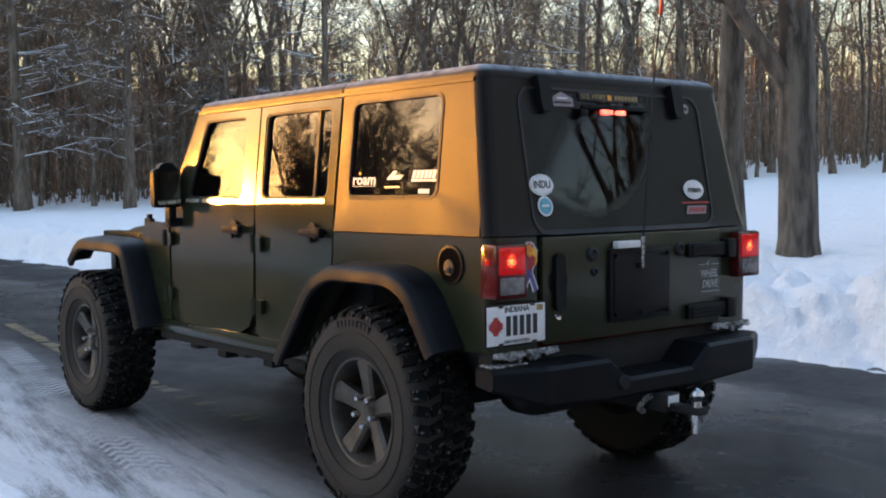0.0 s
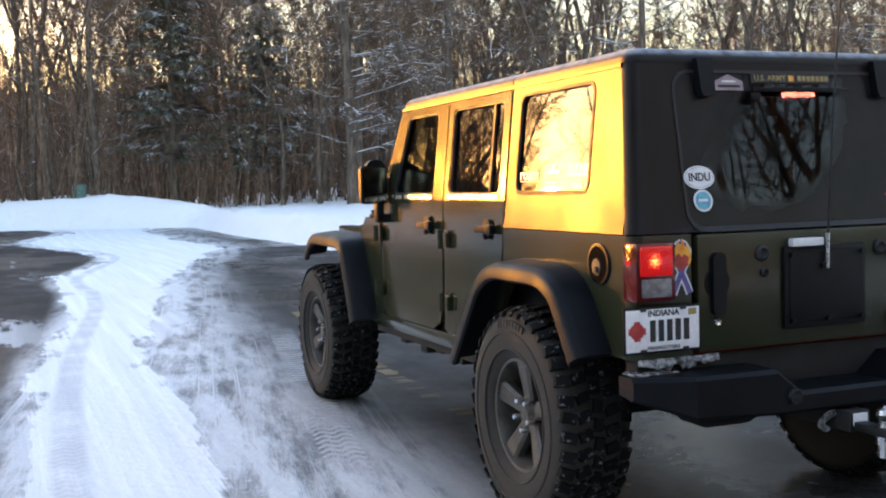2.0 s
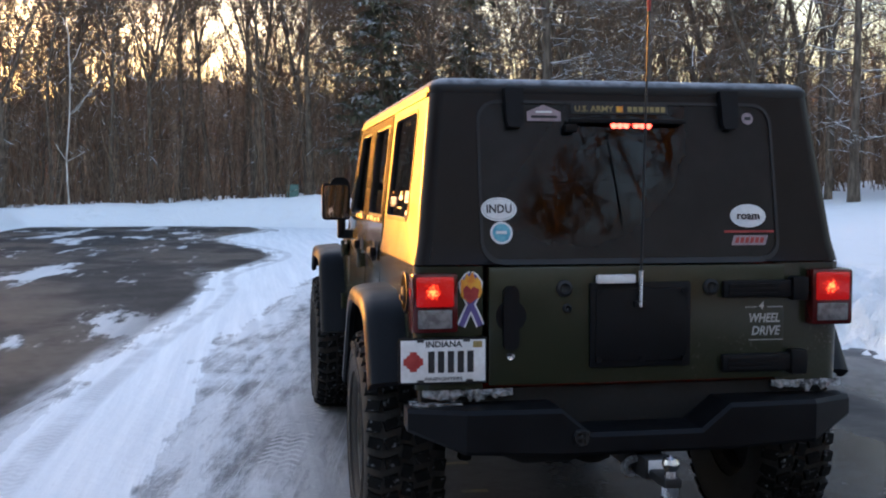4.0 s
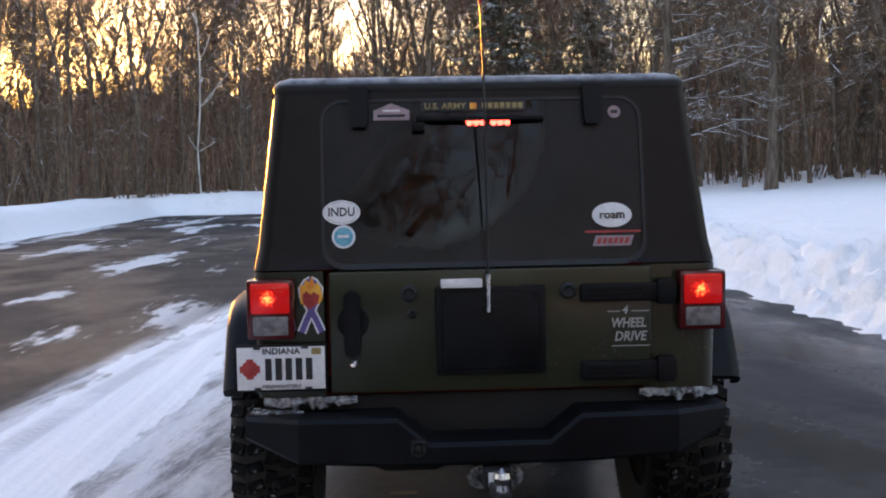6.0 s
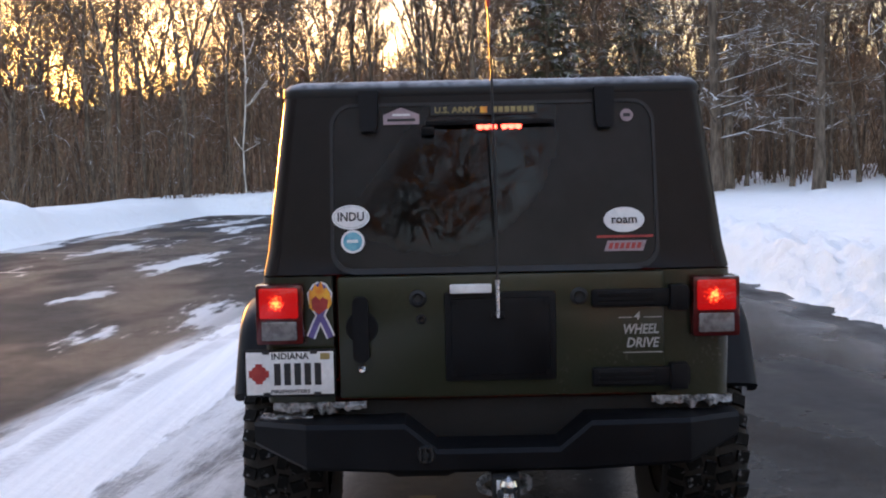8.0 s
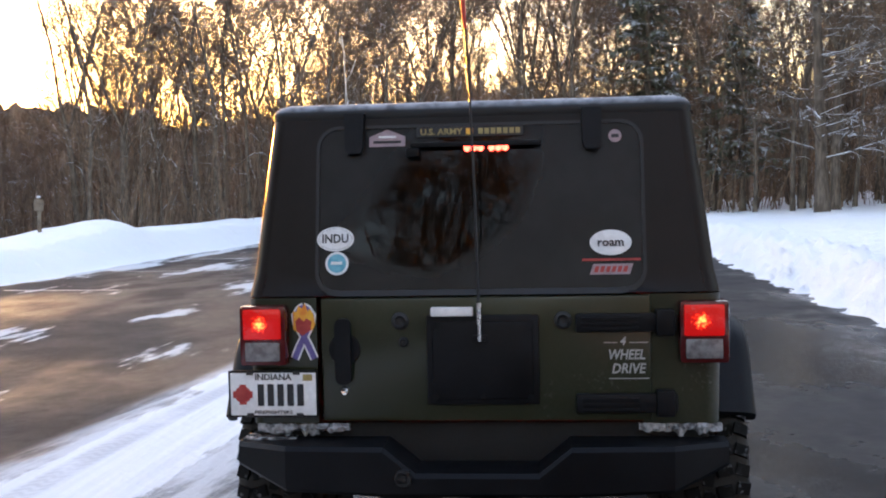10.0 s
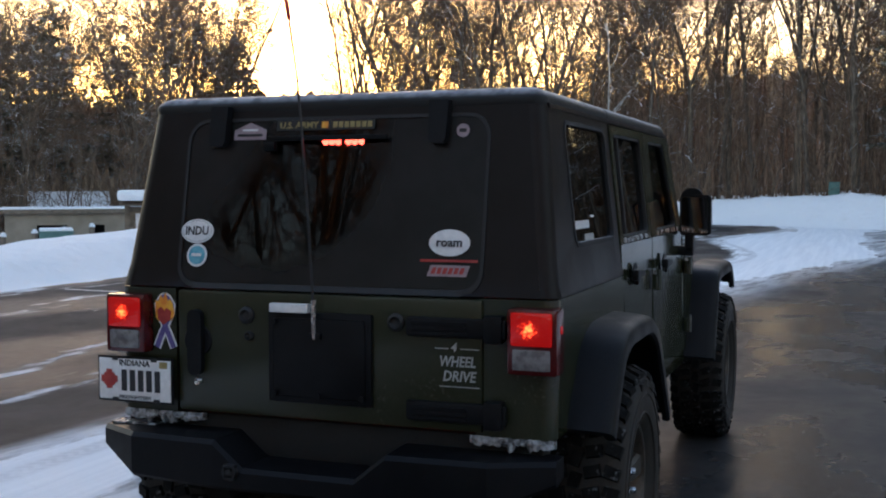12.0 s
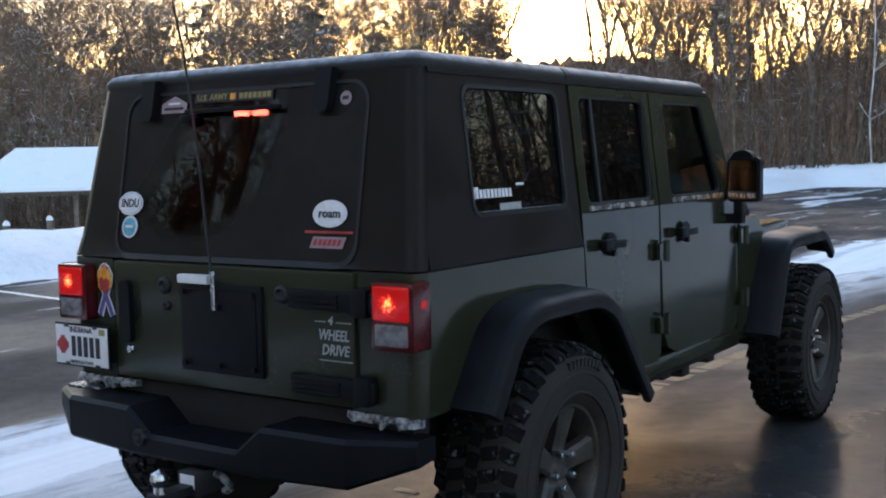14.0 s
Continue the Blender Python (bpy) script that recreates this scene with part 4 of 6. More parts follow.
# ---- small buildings and posts beyond the lot ----
def gable_roof(bm, hx, hy, eave, top, over=0.0):
    pts = [(-hx, eave), (hx, eave), (0, top)]
    add_prism(bm, pts, lambda u, v, d: (u, -hy + d, v), 2 * hy)
    return bm


def hip_roof(hx, hy, ridge_half, z0, z1, top):
    bm = bmesh.new()
    low = [bm.verts.new((sx * hx, sy * hy, z0)) for sx, sy in ((-1, -1), (1, -1), (1, 1), (-1, 1))]
    mid = [bm.verts.new((sx * hx, sy * hy, z1)) for sx, sy in ((-1, -1), (1, -1), (1, 1), (-1, 1))]
    a_, b_ = bm.verts.new((0, -ridge_half, top)), bm.verts.new((0, ridge_half, top))
    bm.faces.new(low[::-1])
    for i in range(4):
        j = (i + 1) % 4
        bm.faces.new((low[i], low[j], mid[j], mid[i]))
    bm.faces.new((mid[0], mid[1], a_))
    bm.faces.new((mid[1], mid[2], b_, a_))
    bm.faces.new((mid[2], mid[3], b_))
    bm.faces.new((mid[3], mid[0], a_, b_))
    return bm


def pavilion():
    ob = thing("pavilion", "open picnic pavilion with a snow-covered gable roof", "shelter")
    for sx in (-1, 1):
        for k in range(3):
            part("post", box(sx * 2.6 - 0.1, sx * 2.6 + 0.1, -3.4 + 3.3 * k, -3.2 + 3.3 * k, -0.3, 2.3, 0.01), M["wood"], ob)
        part("beam", box(sx * 2.6 - 0.08, sx * 2.6 + 0.08, -3.7, 3.7, 2.25, 2.45), M["wood"], ob)
    part("roof", hip_roof(3.3, 4.2, 2.5, 2.40, 2.46, 4.05), M["wood"], ob, "dark timber hip roof")
    part("snow_cover", hip_roof(3.36, 4.26, 2.4, 2.462, 2.60, 4.26), M["snow"], ob, "smooth snow lying on the roof")
    part("picnic_table", add_box(box(-0.4, 0.4, -1.2, 1.2, 0.70, 0.76, 0.01), -0.9, -0.6, -1.2, 1.2, 0.42, 0.47), M["wood"], ob)
    return ob


d_ = math.degrees(math.atan2(4.8, 5.9))
pavilion().matrix_basis = pose(-37.2, 27.6, -1.95, 0, 0, -d_)


def hut():
    ob = thing("hut", "low tan park building with a flat roof and dark doorways", "building")
    part("wall", box(-2.6, 3.4, -1.6, 1.6, -0.5, 2.20, 0.01), M["tan_wall"], ob)
    # black slabs on the wall paint the shade inside the doorways
    for x0, x1, z1 in ((-1.45, -0.35, 1.75), (0.55, 1.05, 1.75)):
        opening = part("doorway", box(x0, x1, -1.62, -1.58, -0.4, z1, 0.004), M["void"], ob, "dark open doorway")
        part("door_frame", add_ring(bmesh.new(), [(x0 - 0.06, -0.4), (x1 + 0.06, -0.4), (x1 + 0.06, z1 + 0.06), (x0 - 0.06, z1 + 0.06)], [(x0, -0.4), (x1, -0.4), (x1, z1), (x0, z1)], lambda u, v, d: (u, -1.65 + d, v), 0.06), M["tan_wall"], opening)
    part("roof", box(-2.85, 3.65, -1.85, 1.85, 2.20, 2.36, 0.02), M["wood"], ob, "flat timber roof with a deep fascia")
    part("snow_cover", box(-2.83, 3.63, -1.83, 1.83, 2.362, 2.42, 0.025), M["snow"], ob, "thin snow on the flat roof")
    return ob


hut().matrix_basis = pose(-27.8, 33.2, -1.62, 0, 0, 40)


def far_house():
    ob = thing("house", "small brown house with a snowy gable roof behind bare trees", "building")
    part("wall", box(-1.8, 1.8, -1.6, 1.6, -1.0, 2.45, 0.01), M["wood"], ob)
    for x0 in (-1.2, 0.4):
        part("window", box(x0, x0 + 0.8, -1.63, -1.59, 0.9, 1.8, 0.01), M["void"], ob, "dark window")
    part("roof", gable_roof(bmesh.new(), 1.9, 2.05, 2.4, 3.15), M["wood"], ob).rotation_euler = (0, 0, radians(90))
    bm = bmesh.new()
    for q in (-1, 1):
        loop = [(q * 1.92, 2.42), (q * 1.92, 2.56), (q * 1.5, 2.78), (0, 3.36), (0, 3.17)]
        add_prism(bm, loop if q > 0 else loop[::-1], lambda u, v, d: (-2.07 + d, u, v), 4.14)
    part("snow_cover", bm, M["snow"], ob, "snow lying on the gable roof")
    return ob


far_house().matrix_basis = pose(-37.6, 44.8, -1.95, 0, 0, 39)


def kiosk():
    ob = thing("information_kiosk", "wooden notice kiosk with a snow-covered roof and a posted sheet", "kiosk")
    for x in (-0.95, 0.95):
        part("post", box(x - 0.08, x + 0.08, -0.08, 0.08, -0.3, 2.0, 0.01), M["wood"], ob)
    part("board", box(-0.87, 0.87, -0.04, 0.04, 0.75, 1.95), M["wood"], ob)
    part("notice", box(0.20, 0.78, -0.06, -0.045, 1.0, 1.8), M["white"], ob, "pale printed notice")
    part("notice", box(-0.72, -0.28, -0.06, -0.045, 1.15, 1.75), M["white"], ob, "small pale notice")
    part("map_print", box(0.26, 0.72, -0.066, -0.062, 1.32, 1.74), M["green_metal"], ob, "green and grey printed map")
    part("roof", gable_roof(bmesh.new(), 0.75, 1.15, 1.98, 2.22), M["wood"], ob).rotation_euler = (0, 0, radians(90))
    bm = box(-1.2, 1.2, -0.8, 0.8, 2.12, 2.44, 0.13)
    part("snow_cover", bm, M["snow"], ob, "thick rounded snow cap")
    return ob


kiosk().matrix_basis = pose(-17.75, 24.6, -0.95, 0, 0, 33)


def sign_post(x, y, turn):
    ob = thing("sign_post", "square wooden post with a small panel in the snow bank", "post", None, "posts along the bank")
    part("post", box(-0.05, 0.05, -0.05, 0.05, -0.9, 0.86, 0.008), M["wood"], ob)
    part("panel", box(-0.12, 0.12, -0.075, -0.05, 0.52, 0.80, 0.004), M["wood"], ob, "small weathered panel")
    part("snow_cap", box(-0.055, 0.055, -0.055, 0.055, 0.86, 0.91, 0.02), M["snow"], ob)
    ob.matrix_basis = pose(x, y, float(ground_height(x, y)) + 0.04, 0, 0, turn)


sign_post(-12.75, 19.5, 30)
sign_post(-13.1, 24.2, 25)


def bollard():
    ob = thing("bollard", "short round wooden bollard capped with snow", "bollard", None, "bollards before the pavilion")
    part("post", lathe([(-0.4, 0.0), (-0.4, 0.11), (0.92, 0.10), (0.95, 0.08), (0.95, 0.0)], 10, "z"), M["wood"], ob)
    part("snow_cap", lathe([(0.95, 0.11), (1.0, 0.115), (1.08, 0.07), (1.11, 0.0)], 10, "z"), M["snow"], ob)
    return ob


post = bollard()
for k in range(17):
    x_, y_ = -27.5 + 0.12 * k, 13.0 + 1.45 * k
    m_ = pose(x_, y_, float(ground_height(x_, y_)))
    if k == 0:
        post.matrix_basis = m_
    else:
        copy_thing(post, m_)


def bin_box(name, label, w, h, m, material, cap=True):
    ob = thing(name, label, "bin")
    part("body", box(-w / 2, w / 2, -w / 2, w / 2, 0, h, 0.02), material, ob)
    part("lid", box(-w / 2 - 0.03, w / 2 + 0.03, -w / 2 - 0.03, w / 2 + 0.03, h, h + 0.06, 0.02), material, ob)
    if cap:
        part("snow_cap", box(-w / 2, w / 2, -w / 2, w / 2, h + 0.06, h + 0.16, 0.04), M["snow"], ob)
    ob.matrix_basis = m


bin_box("litter_bin", "green metal litter bin standing on the far snow bank", 0.55, 0.75, pose(0.7, 49.0, float(ground_height(0.7, 49.0)) - 0.1), M["green_metal"], False)
bin_box("waste_container", "dark waste container topped with snow beside the hut", 1.1, 1.15, pose(-24.6, 28.2, -1.15, 0, 0, 42), M["green_metal"])


# ---- the off-road vehicle ----
BELT, EAVE = 1.172, 1.772


def side_x(z):
    """Half width of the body side at a height."""
    if z <= BELT:
        return 0.783 - 0.012 * ((BELT - z) / 0.6) ** 2
    return 0.777 - 0.070 * ((z - BELT) / 0.63)


def rear_y(z):
    return 0.0 if z <= BELT else 0.008 + 0.115 * ((z - BELT) / 0.63)


def flank(s, x):
    """A distance from the middle of the body; the far flank stands a little further out."""
    return s * x + (0.020 if s > 0 else 0.0)


def on_side(s, proud=0.0):
    return lambda y, z, d: (flank(s, side_x(z) + proud - d), y, z)


def on_rear(proud=0.0):
    return lambda x, z, d: (x, rear_y(z) - proud + d, z)


jeep = thing("off_road_vehicle", "dark olive four-door off-road vehicle with black hardtop on wet road", "car")
P = M["paint"]

# tub: quarter panels, rear corners, rockers, floor
for s in (-1, 1):
    loop = [(0.05, BELT - 0.006), (0.05, 0.735), (0.20, 0.735), (0.30, 0.86), (0.42, 0.96), (0.60, 1.0), (0.85, 1.0), (1.02, 0.90), (1.16, 0.74), (1.25, 0.60), (1.37, 0.60), (1.37, 0.655),
            (1.22, 0.76), (1.10, 0.88), (1.045, 1.0), (1.03, BELT - 0.006)]
    part("quarter_panel", add_prism(bmesh.new(), loop, on_side(s), 0.03), P, jeep)
    bm = bmesh.new()
    add_box(bm, min(s * 0.66, s * 0.782), max(s * 0.66, s * 0.782), 1.24, 2.93, 0.565, 0.640, 0.012)
    part("rocker_panel", bm, P, jeep)
    bm = bmesh.new()
    add_prism(bm, [(2.675, BELT - 0.004), (2.675, 0.635), (2.92, 0.635), (2.98, 1.0), (3.02, 1.10), (2.95, BELT + 0.01)], on_side(s), 0.04)
    part("cowl_panel", bm, P, jeep)
    # rounded rear corner of the tub
    bm = bmesh.new()
    arc = []
    for i in range(7):
        ang = radians(90 * i / 6)
        arc.append((0.05 * (1 - math.cos(ang)), 0.05 * (1 - math.sin(ang))))
    rows = []
    for z in (0.735, 0.95, BELT - 0.006):
        x_ = side_x(z)
        rows.append([bm.verts.new((flank(s, x_ - a_), b_, z)) for a_, b_ in arc] + [bm.verts.new((s * 0.545, 0.0, z)), bm.verts.new((s * 0.545, 0.04, z)), bm.verts.new((flank(s, x_ - 0.04), 0.05, z))])
    for a_, b_ in zip(rows, rows[1:]):
        for i in range(len(a_)):
            j = (i + 1) % len(a_)
            bm.faces.new((a_[i], a_[j], b_[j], b_[i]))
    bm.faces.new(rows[0])
    bm.faces.new(rows[-1][::-1])
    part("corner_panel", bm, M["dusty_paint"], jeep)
part("floor_pan", add_box(box(-0.74, 0.74, 1.25, 2.95, 0.60, 0.68), -0.60, 0.60, 0.06, 1.25, 0.66, 0.74), M["dark"], jeep, "dark underbody floor")
part("rear_sill", box(-0.76, 0.76, 0.02, 0.10, 0.60, 0.738, 0.012), M["dark"], jeep, "dirty dark sill under the tailgate")
for s in (-1, 1):
    part("wheel_well", add_box(box(s * 0.56 - 0.02, s * 0.56 + 0.02, 0.1, 1.3, 0.6, 1.16), min(s * 0.58, s * 0.76), max(s * 0.58, s * 0.76), 0.06, 1.25, 1.05, 1.09), M["dark"], jeep)

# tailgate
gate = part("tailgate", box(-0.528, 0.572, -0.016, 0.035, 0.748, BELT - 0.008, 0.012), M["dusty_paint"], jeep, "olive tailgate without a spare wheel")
part("tyre_carrier_plate", add_box(box(-0.168, 0.205, -0.034, -0.014, 0.806, 1.105, 0.008), -0.148, 0.185, -0.038, -0.030, 0.826, 1.085, 0.006), M["plastic"], gate, "black square plate where the spare wheel was")
for x_, z_ in ((-0.14, 0.835), (0.177, 0.835), (-0.14, 1.075), (0.177, 1.075), (0.02, 0.835)):
    part("bolt", lathe([(0.0, 0.0), (0.0, 0.011), (0.012, 0.009), (0.014, 0.0)], 8, "y", (x_, -0.052, z_)), M["plastic"], gate)
part("plate_lamp", box(-0.150, -0.010, -0.060, -0.030, 1.104, 1.134, 0.006), M["white"], gate, "white lamp strip above the plate")
part("gate_handle", add_prism(add_lathe(bmesh.new(), [(-0.004, 0.0), (-0.006, 0.052), (0.0, 0.056)], 28, "y", (-0.448, -0.014, 0.992)), rounded(-0.478, -0.424, 0.875, 1.098, 0.024), lambda u, v, d: (u, -0.016 - d, v), 0.022), M["plastic"], gate, "black tailgate handle in a round recess")
part("gate_lock", lathe([(-0.006, 0.0), (-0.010, 0.012), (0.0, 0.017)], 16, "y", (-0.450, -0.014, 0.852)), M["steel"], gate, "bright round lock")
for x_, z_, r_ in ((-0.257, 1.086, 0.026), (-0.247, 1.016, 0.015), (0.285, 1.084, 0.026)):
    part("rubber_stop", lathe([(0.0, r_ * 1.15), (-0.008, r_ * 1.1), (-0.014, r_ * 0.75), (-0.004, r_ * 0.45), (-0.002, 0.0)], 18, "y", (x_, -0.016, z_)), M["seal"], gate, "round rubber stop")
for z0, z1 in ((1.045, 1.106), (0.778, 0.842)):
    bm = box(0.325, 0.655, -0.040, -0.014, z0, z1, 0.010)
    for k in range(3):
        add_box(bm, 0.345, 0.53, -0.046, -0.038, z0 + 0.010 + 0.016 * k, z0 + 0.018 + 0.016 * k)
    part("gate_hinge", add_box(bm, 0.585, 0.645, -0.052, -0.005, z0 - 0.012, z1 + 0.012, 0.008), M["plastic"], jeep, "black ribbed tailgate hinge")

# hardtop
top = part("hardtop", bmesh.new(), M["hardtop"], jeep, "black textured removable hardtop")
bm = bmesh.new()
for s in (-1, 1):
    inner = rounded(0.335, 0.950, 1.315, 1.728, 0.045)
    outer = square_up(inner, 0.06, 1.034, BELT, EAVE)
    add_ring(bm, [(max(u, rear_y(v) + 0.05) if u < 0.5 else u, v) for u, v in outer], inner, on_side(s), 0.03)
    rows = []
    for i in range(9):
        z = BELT + (EAVE - BELT) * i / 8
        x_, y_ = side_x(z), rear_y(z)
        row = []
        for k in range(7):
            ang = radians(90 * k / 6)
            row.append(bm.verts.new((flank(s, x_ - 0.05 * (1 - math.cos(ang))), y_ + 0.05 * (1 - math.sin(ang)), z)))
        rows.append(row)
    for a_, b_ in zip(rows, rows[1:]):
        for k in range(6):
            bm.faces.new((a_[k], a_[k + 1], b_[k + 1], b_[k]))
inner = rounded(-0.545, 0.560, BELT + 0.004, 1.745, 0.075)
outer = square_up(inner, -1.0, 1.0, BELT, EAVE)
add_ring(bm, [(flank(1 if u > 0 else -1, side_x(v) - 0.05) if abs(u) > 0.99 else u * (side_x(v) - 0.05), v) for u, v in outer], inner, on_rear(), 0.03)
bmesh.ops.remove_doubles(bm, verts=bm.verts, dist=0.0015)
bmesh.ops.recalc_face_normals(bm, faces=bm.faces)
bm.to_mesh(top.data)
bm.free()
top.data.shade_smooth()
top.data.set_sharp_from_angle(angle=radians(40))


def roof_shell(y0, y1, r_rear, r_front):
    """A crowned roof with rounded edges."""
    bm = bmesh.new()
    rings = []
    for inset, z in ((0.0, EAVE), (-0.004, 1.790), (0.004, 1.806), (0.018, 1.819), (0.045, 1.828), (0.14, 1.834), (0.30, 1.840), (0.5, 1.843)):
        hx = side_x(EAVE) - inset
        ya, yb = y0 + inset * (1 if r_rear else 0.02), y1 - inset * (1 if r_front else 0.02)
        pts = []
        for cx, cy, start, r in ((hx, ya, -90, r_rear), (hx, yb, 0, r_front), (-hx, yb, 90, r_front), (-hx, ya, 180, r_rear)):
            r = max(0.006, r - inset * 0.3) if r else 0.002
            for i in range(6):
                ang = radians(start + 18 * i)
                pts.append((cx - math.copysign(r, cx) + r * math.cos(ang) + (0.018 if cx > 0 else 0.0), (cy + r if start in (-90, 180) else cy - r) + r * math.sin(ang), z))
        rings.append([bm.verts.new(p) for p in pts])
    for a_, b_ in zip(rings, rings[1:]):
        for i in range(len(a_)):
            j = (i + 1) % len(a_)
            bm.faces.new((a_[i], a_[j], b_[j], b_[i]))
    bm.faces.new(rings[-1])
    bm.faces.new(rings[0][::-1])
    return bm


part("roof", roof_shell(rear_y(EAVE), 1.036, 0.05, 0.0), M["roof"], top, "", 60)
part("roof_panel", roof_shell(1.042, 2.445, 0.0, 0.08), M["roof"], jeep, "black removable front roof panel", 60)
part("roof_seam", box(-0.66, 0.66, 1.030, 1.048, 1.79, 1.836), M["seal"], jeep)
for s in (-1, 1):
    part("drip_rail", add_prism(bmesh.new(), [(0.16, EAVE - 0.012), (2.42, EAVE - 0.012), (2.42, EAVE + 0.004), (0.16, EAVE + 0.004)], on_side(s, 0.006), 0.02), M["hardtop"], jeep)
    part("belt_seal", add_prism(bmesh.new(), [(0.05, BELT - 0.006), (1.03, BELT - 0.006), (1.03, BELT + 0.001), (0.05, BELT + 0.001)], on_side(s, -0.004), 0.03), M["seal"], jeep)
    q = part("quarter_window", add_prism(bmesh.new(), rounded(0.340, 0.945, 1.320, 1.723, 0.042), on_side(s, -0.010), 0.004), M["glass"], jeep, "dark tinted quarter window")
    inner = rounded(0.343, 0.942, 1.323, 1.720, 0.040)
    part("window_seal", add_ring(bmesh.new(), rounded(0.330, 0.955, 1.310, 1.733, 0.048), inner, on_side(s, 0.003), 0.012), M["seal"], q)
    # the ledge's pale top paints the sky's catch light below the window
    part("window_ledge", add_prism(bmesh.new(), [(0.375, 1.3205), (0.910, 1.3205), (0.910, 1.327), (0.375, 1.327)], on_side(s, 0.006), 0.016), M["roof"], q, "lower window ledge paled for the sky's catch light")

# rear glass and its fittings
rear_glass = part("rear_window", add_prism(bmesh.new(), rounded(-0.540, 0.555, BELT + 0.008, 1.740, 0.07), on_rear(-0.002), 0.004), M["rear_glass"], jeep, "large dark tinted rear window")
part("window_seal", add_ring(bmesh.new(), rounded(-0.549, 0.564, BELT - 0.002, 1.749, 0.077), rounded(-0.538, 0.553, BELT + 0.016, 1.738, 0.068), on_rear(0.004), 0.014), M["seal"], rear_glass)
for x_ in (-0.415, 0.392):
    part("glass_hinge", add_prism(bmesh.new(), [(x_ - 0.034, 1.790), (x_ + 0.034, 1.790), (x_ + 0.030, 1.668), (x_ + 0.022, 1.652), (x_ - 0.022, 1.652), (x_ - 0.030, 1.668)], on_rear(0.034), 0.045), M["plastic"], rear_glass, "black glass hinge")
part("wiper", add_box(box(-0.235, -0.19, 0.060, 0.085, 1.635, 1.665, 0.006), -0.22, 0.22, 0.066, 0.080, 1.668, 1.684, 0.004, pose(0, 0, 0, 0, 0, 0)), M["plastic"], rear_glass, "black rear wiper")

# warning light bar inside the rear window
bar = part("warning_light_bar", box(-0.15, 0.22, 0.130, 0.165, 1.640, 1.690, 0.008), M["plastic"], jeep, "black warning light bar inside the rear window")
for k in range(6):
    x_ = -0.032 + 0.0235 * k + (0.014 if k > 2 else 0)
    part("led", lathe([(0.0, 0.0115), (-0.006, 0.010), (-0.009, 0.0)], 12, "y", (x_, 0.130, 1.664)), M["led"], bar, "lit red light")

# doors
for s in (-1, 1):
    rear_door = [(1.048, 1.285), (1.052, 1.0), (1.11, 0.885), (1.235, 0.765), (1.38, 0.660), (1.42, 0.632), (1.70, 0.632), (1.735, 0.665), (1.738, 1.285)]
    front_door = [(1.752, 1.285), (1.756, 0.76), (1.80, 0.68), (1.90, 0.640), (2.60, 0.640), (2.655, 0.680), (2.660, 1.200), (2.650, 1.285)]
    for name, low, win, u0, u1, cut in (("rear_door", rear_door, (1.105, 1.690), 1.048, 1.738, 0.0), ("front_door", front_door, (1.880, 2.490), 1.752, 2.650, 0.20)):
        bm = bmesh.new()
        add_prism(bm, low, on_side(s, 0.004), 0.05)
        wedge = lambda u, v, c=cut: (u - (c * max(0.0, (v - 1.285) / (EAVE - 1.285)) if u > 2.2 else 0.0), v)
        inner = [wedge(*p) for p in rounded(win[0], win[1], 1.312, 1.722, 0.04)]
        outer = [wedge(*p) for p in square_up(rounded(win[0], win[1], 1.312, 1.722, 0.04), u0, u1, 1.2851, EAVE - 0.016)]
        add_ring(bm, outer, inner, on_side(s, 0.004), 0.05)
        door = part(name, bm, P, jeep, "olive steel door")
        glass_in = [wedge(*p) for p in rounded(win[0] - 0.004, win[1] + 0.004, 1.308, 1.726, 0.04)]
        part("door_window", add_prism(bmesh.new(), glass_in, on_side(s, -0.016), 0.004), M["glass"] if name == "rear_door" else M["front_glass"], door, "tinted door window" if name == "rear_door" else "clear door window")
        part("window_seal", add_ring(bmesh.new(), inner, [wedge(*p) for p in rounded(win[0] + 0.012, win[1] - 0.012, 1.322, 1.712, 0.032)], on_side(s, 0.0), 0.014), M["seal"], door)
        part("sill_trim", add_prism(bmesh.new(), [(win[0] + 0.01, 1.292), (win[1] - 0.01, 1.292), (win[1] - 0.01, 1.311), (win[0] + 0.01, 1.311)], on_side(s, 0.010), 0.02), M["steel"], door, "bright window sill strip")
        if name == "rear_door":
            part("divider", add_prism(bmesh.new(), [(1.222, 1.31), (1.240, 1.31), (1.240, 1.724), (1.222, 1.724)], on_side(s, -0.006), 0.016), M["seal"], door)
        hy = 1.20 if name == "rear_door" else 1.93
        if s > 0:
            hy += 0.055
        bm = lathe([(-0.002, 0.046), (0.004, 0.044), (0.006, 0.0)], 18, "x", (0, 0, 0))
        add_box(bm, 0.004, 0.034, -0.105, -0.040, -0.022, 0.022, 0.008)
        add_box(bm, 0.012, 0.030, -0.07, 0.075, -0.016, 0.014, 0.006)
        add_tube(bm, [(0.004, 0.0, -0.034), (0.016, 0.0, -0.036)], 0.012, 10)
        bmesh.ops.transform(bm, matrix=Matrix.Translation((flank(s, 0.785), hy, 1.160)) @ Matrix.Scale(s, 4, (1, 0, 0)), verts=bm.verts)
        part("door_handle", bm, M["plastic"], door, "black door handle")
        hinge_y = 1.700 if name == "rear_door" else 2.672
        if s > 0:
            hinge_y += 0.03
        for z_ in (1.096, 0.790):
            bm = add_prism(bmesh.new(), [(-0.055, -0.036), (0.030, -0.042), (0.030, 0.042), (-0.055, 0.030)], lambda u, v, d: (d, u, v), 0.016)
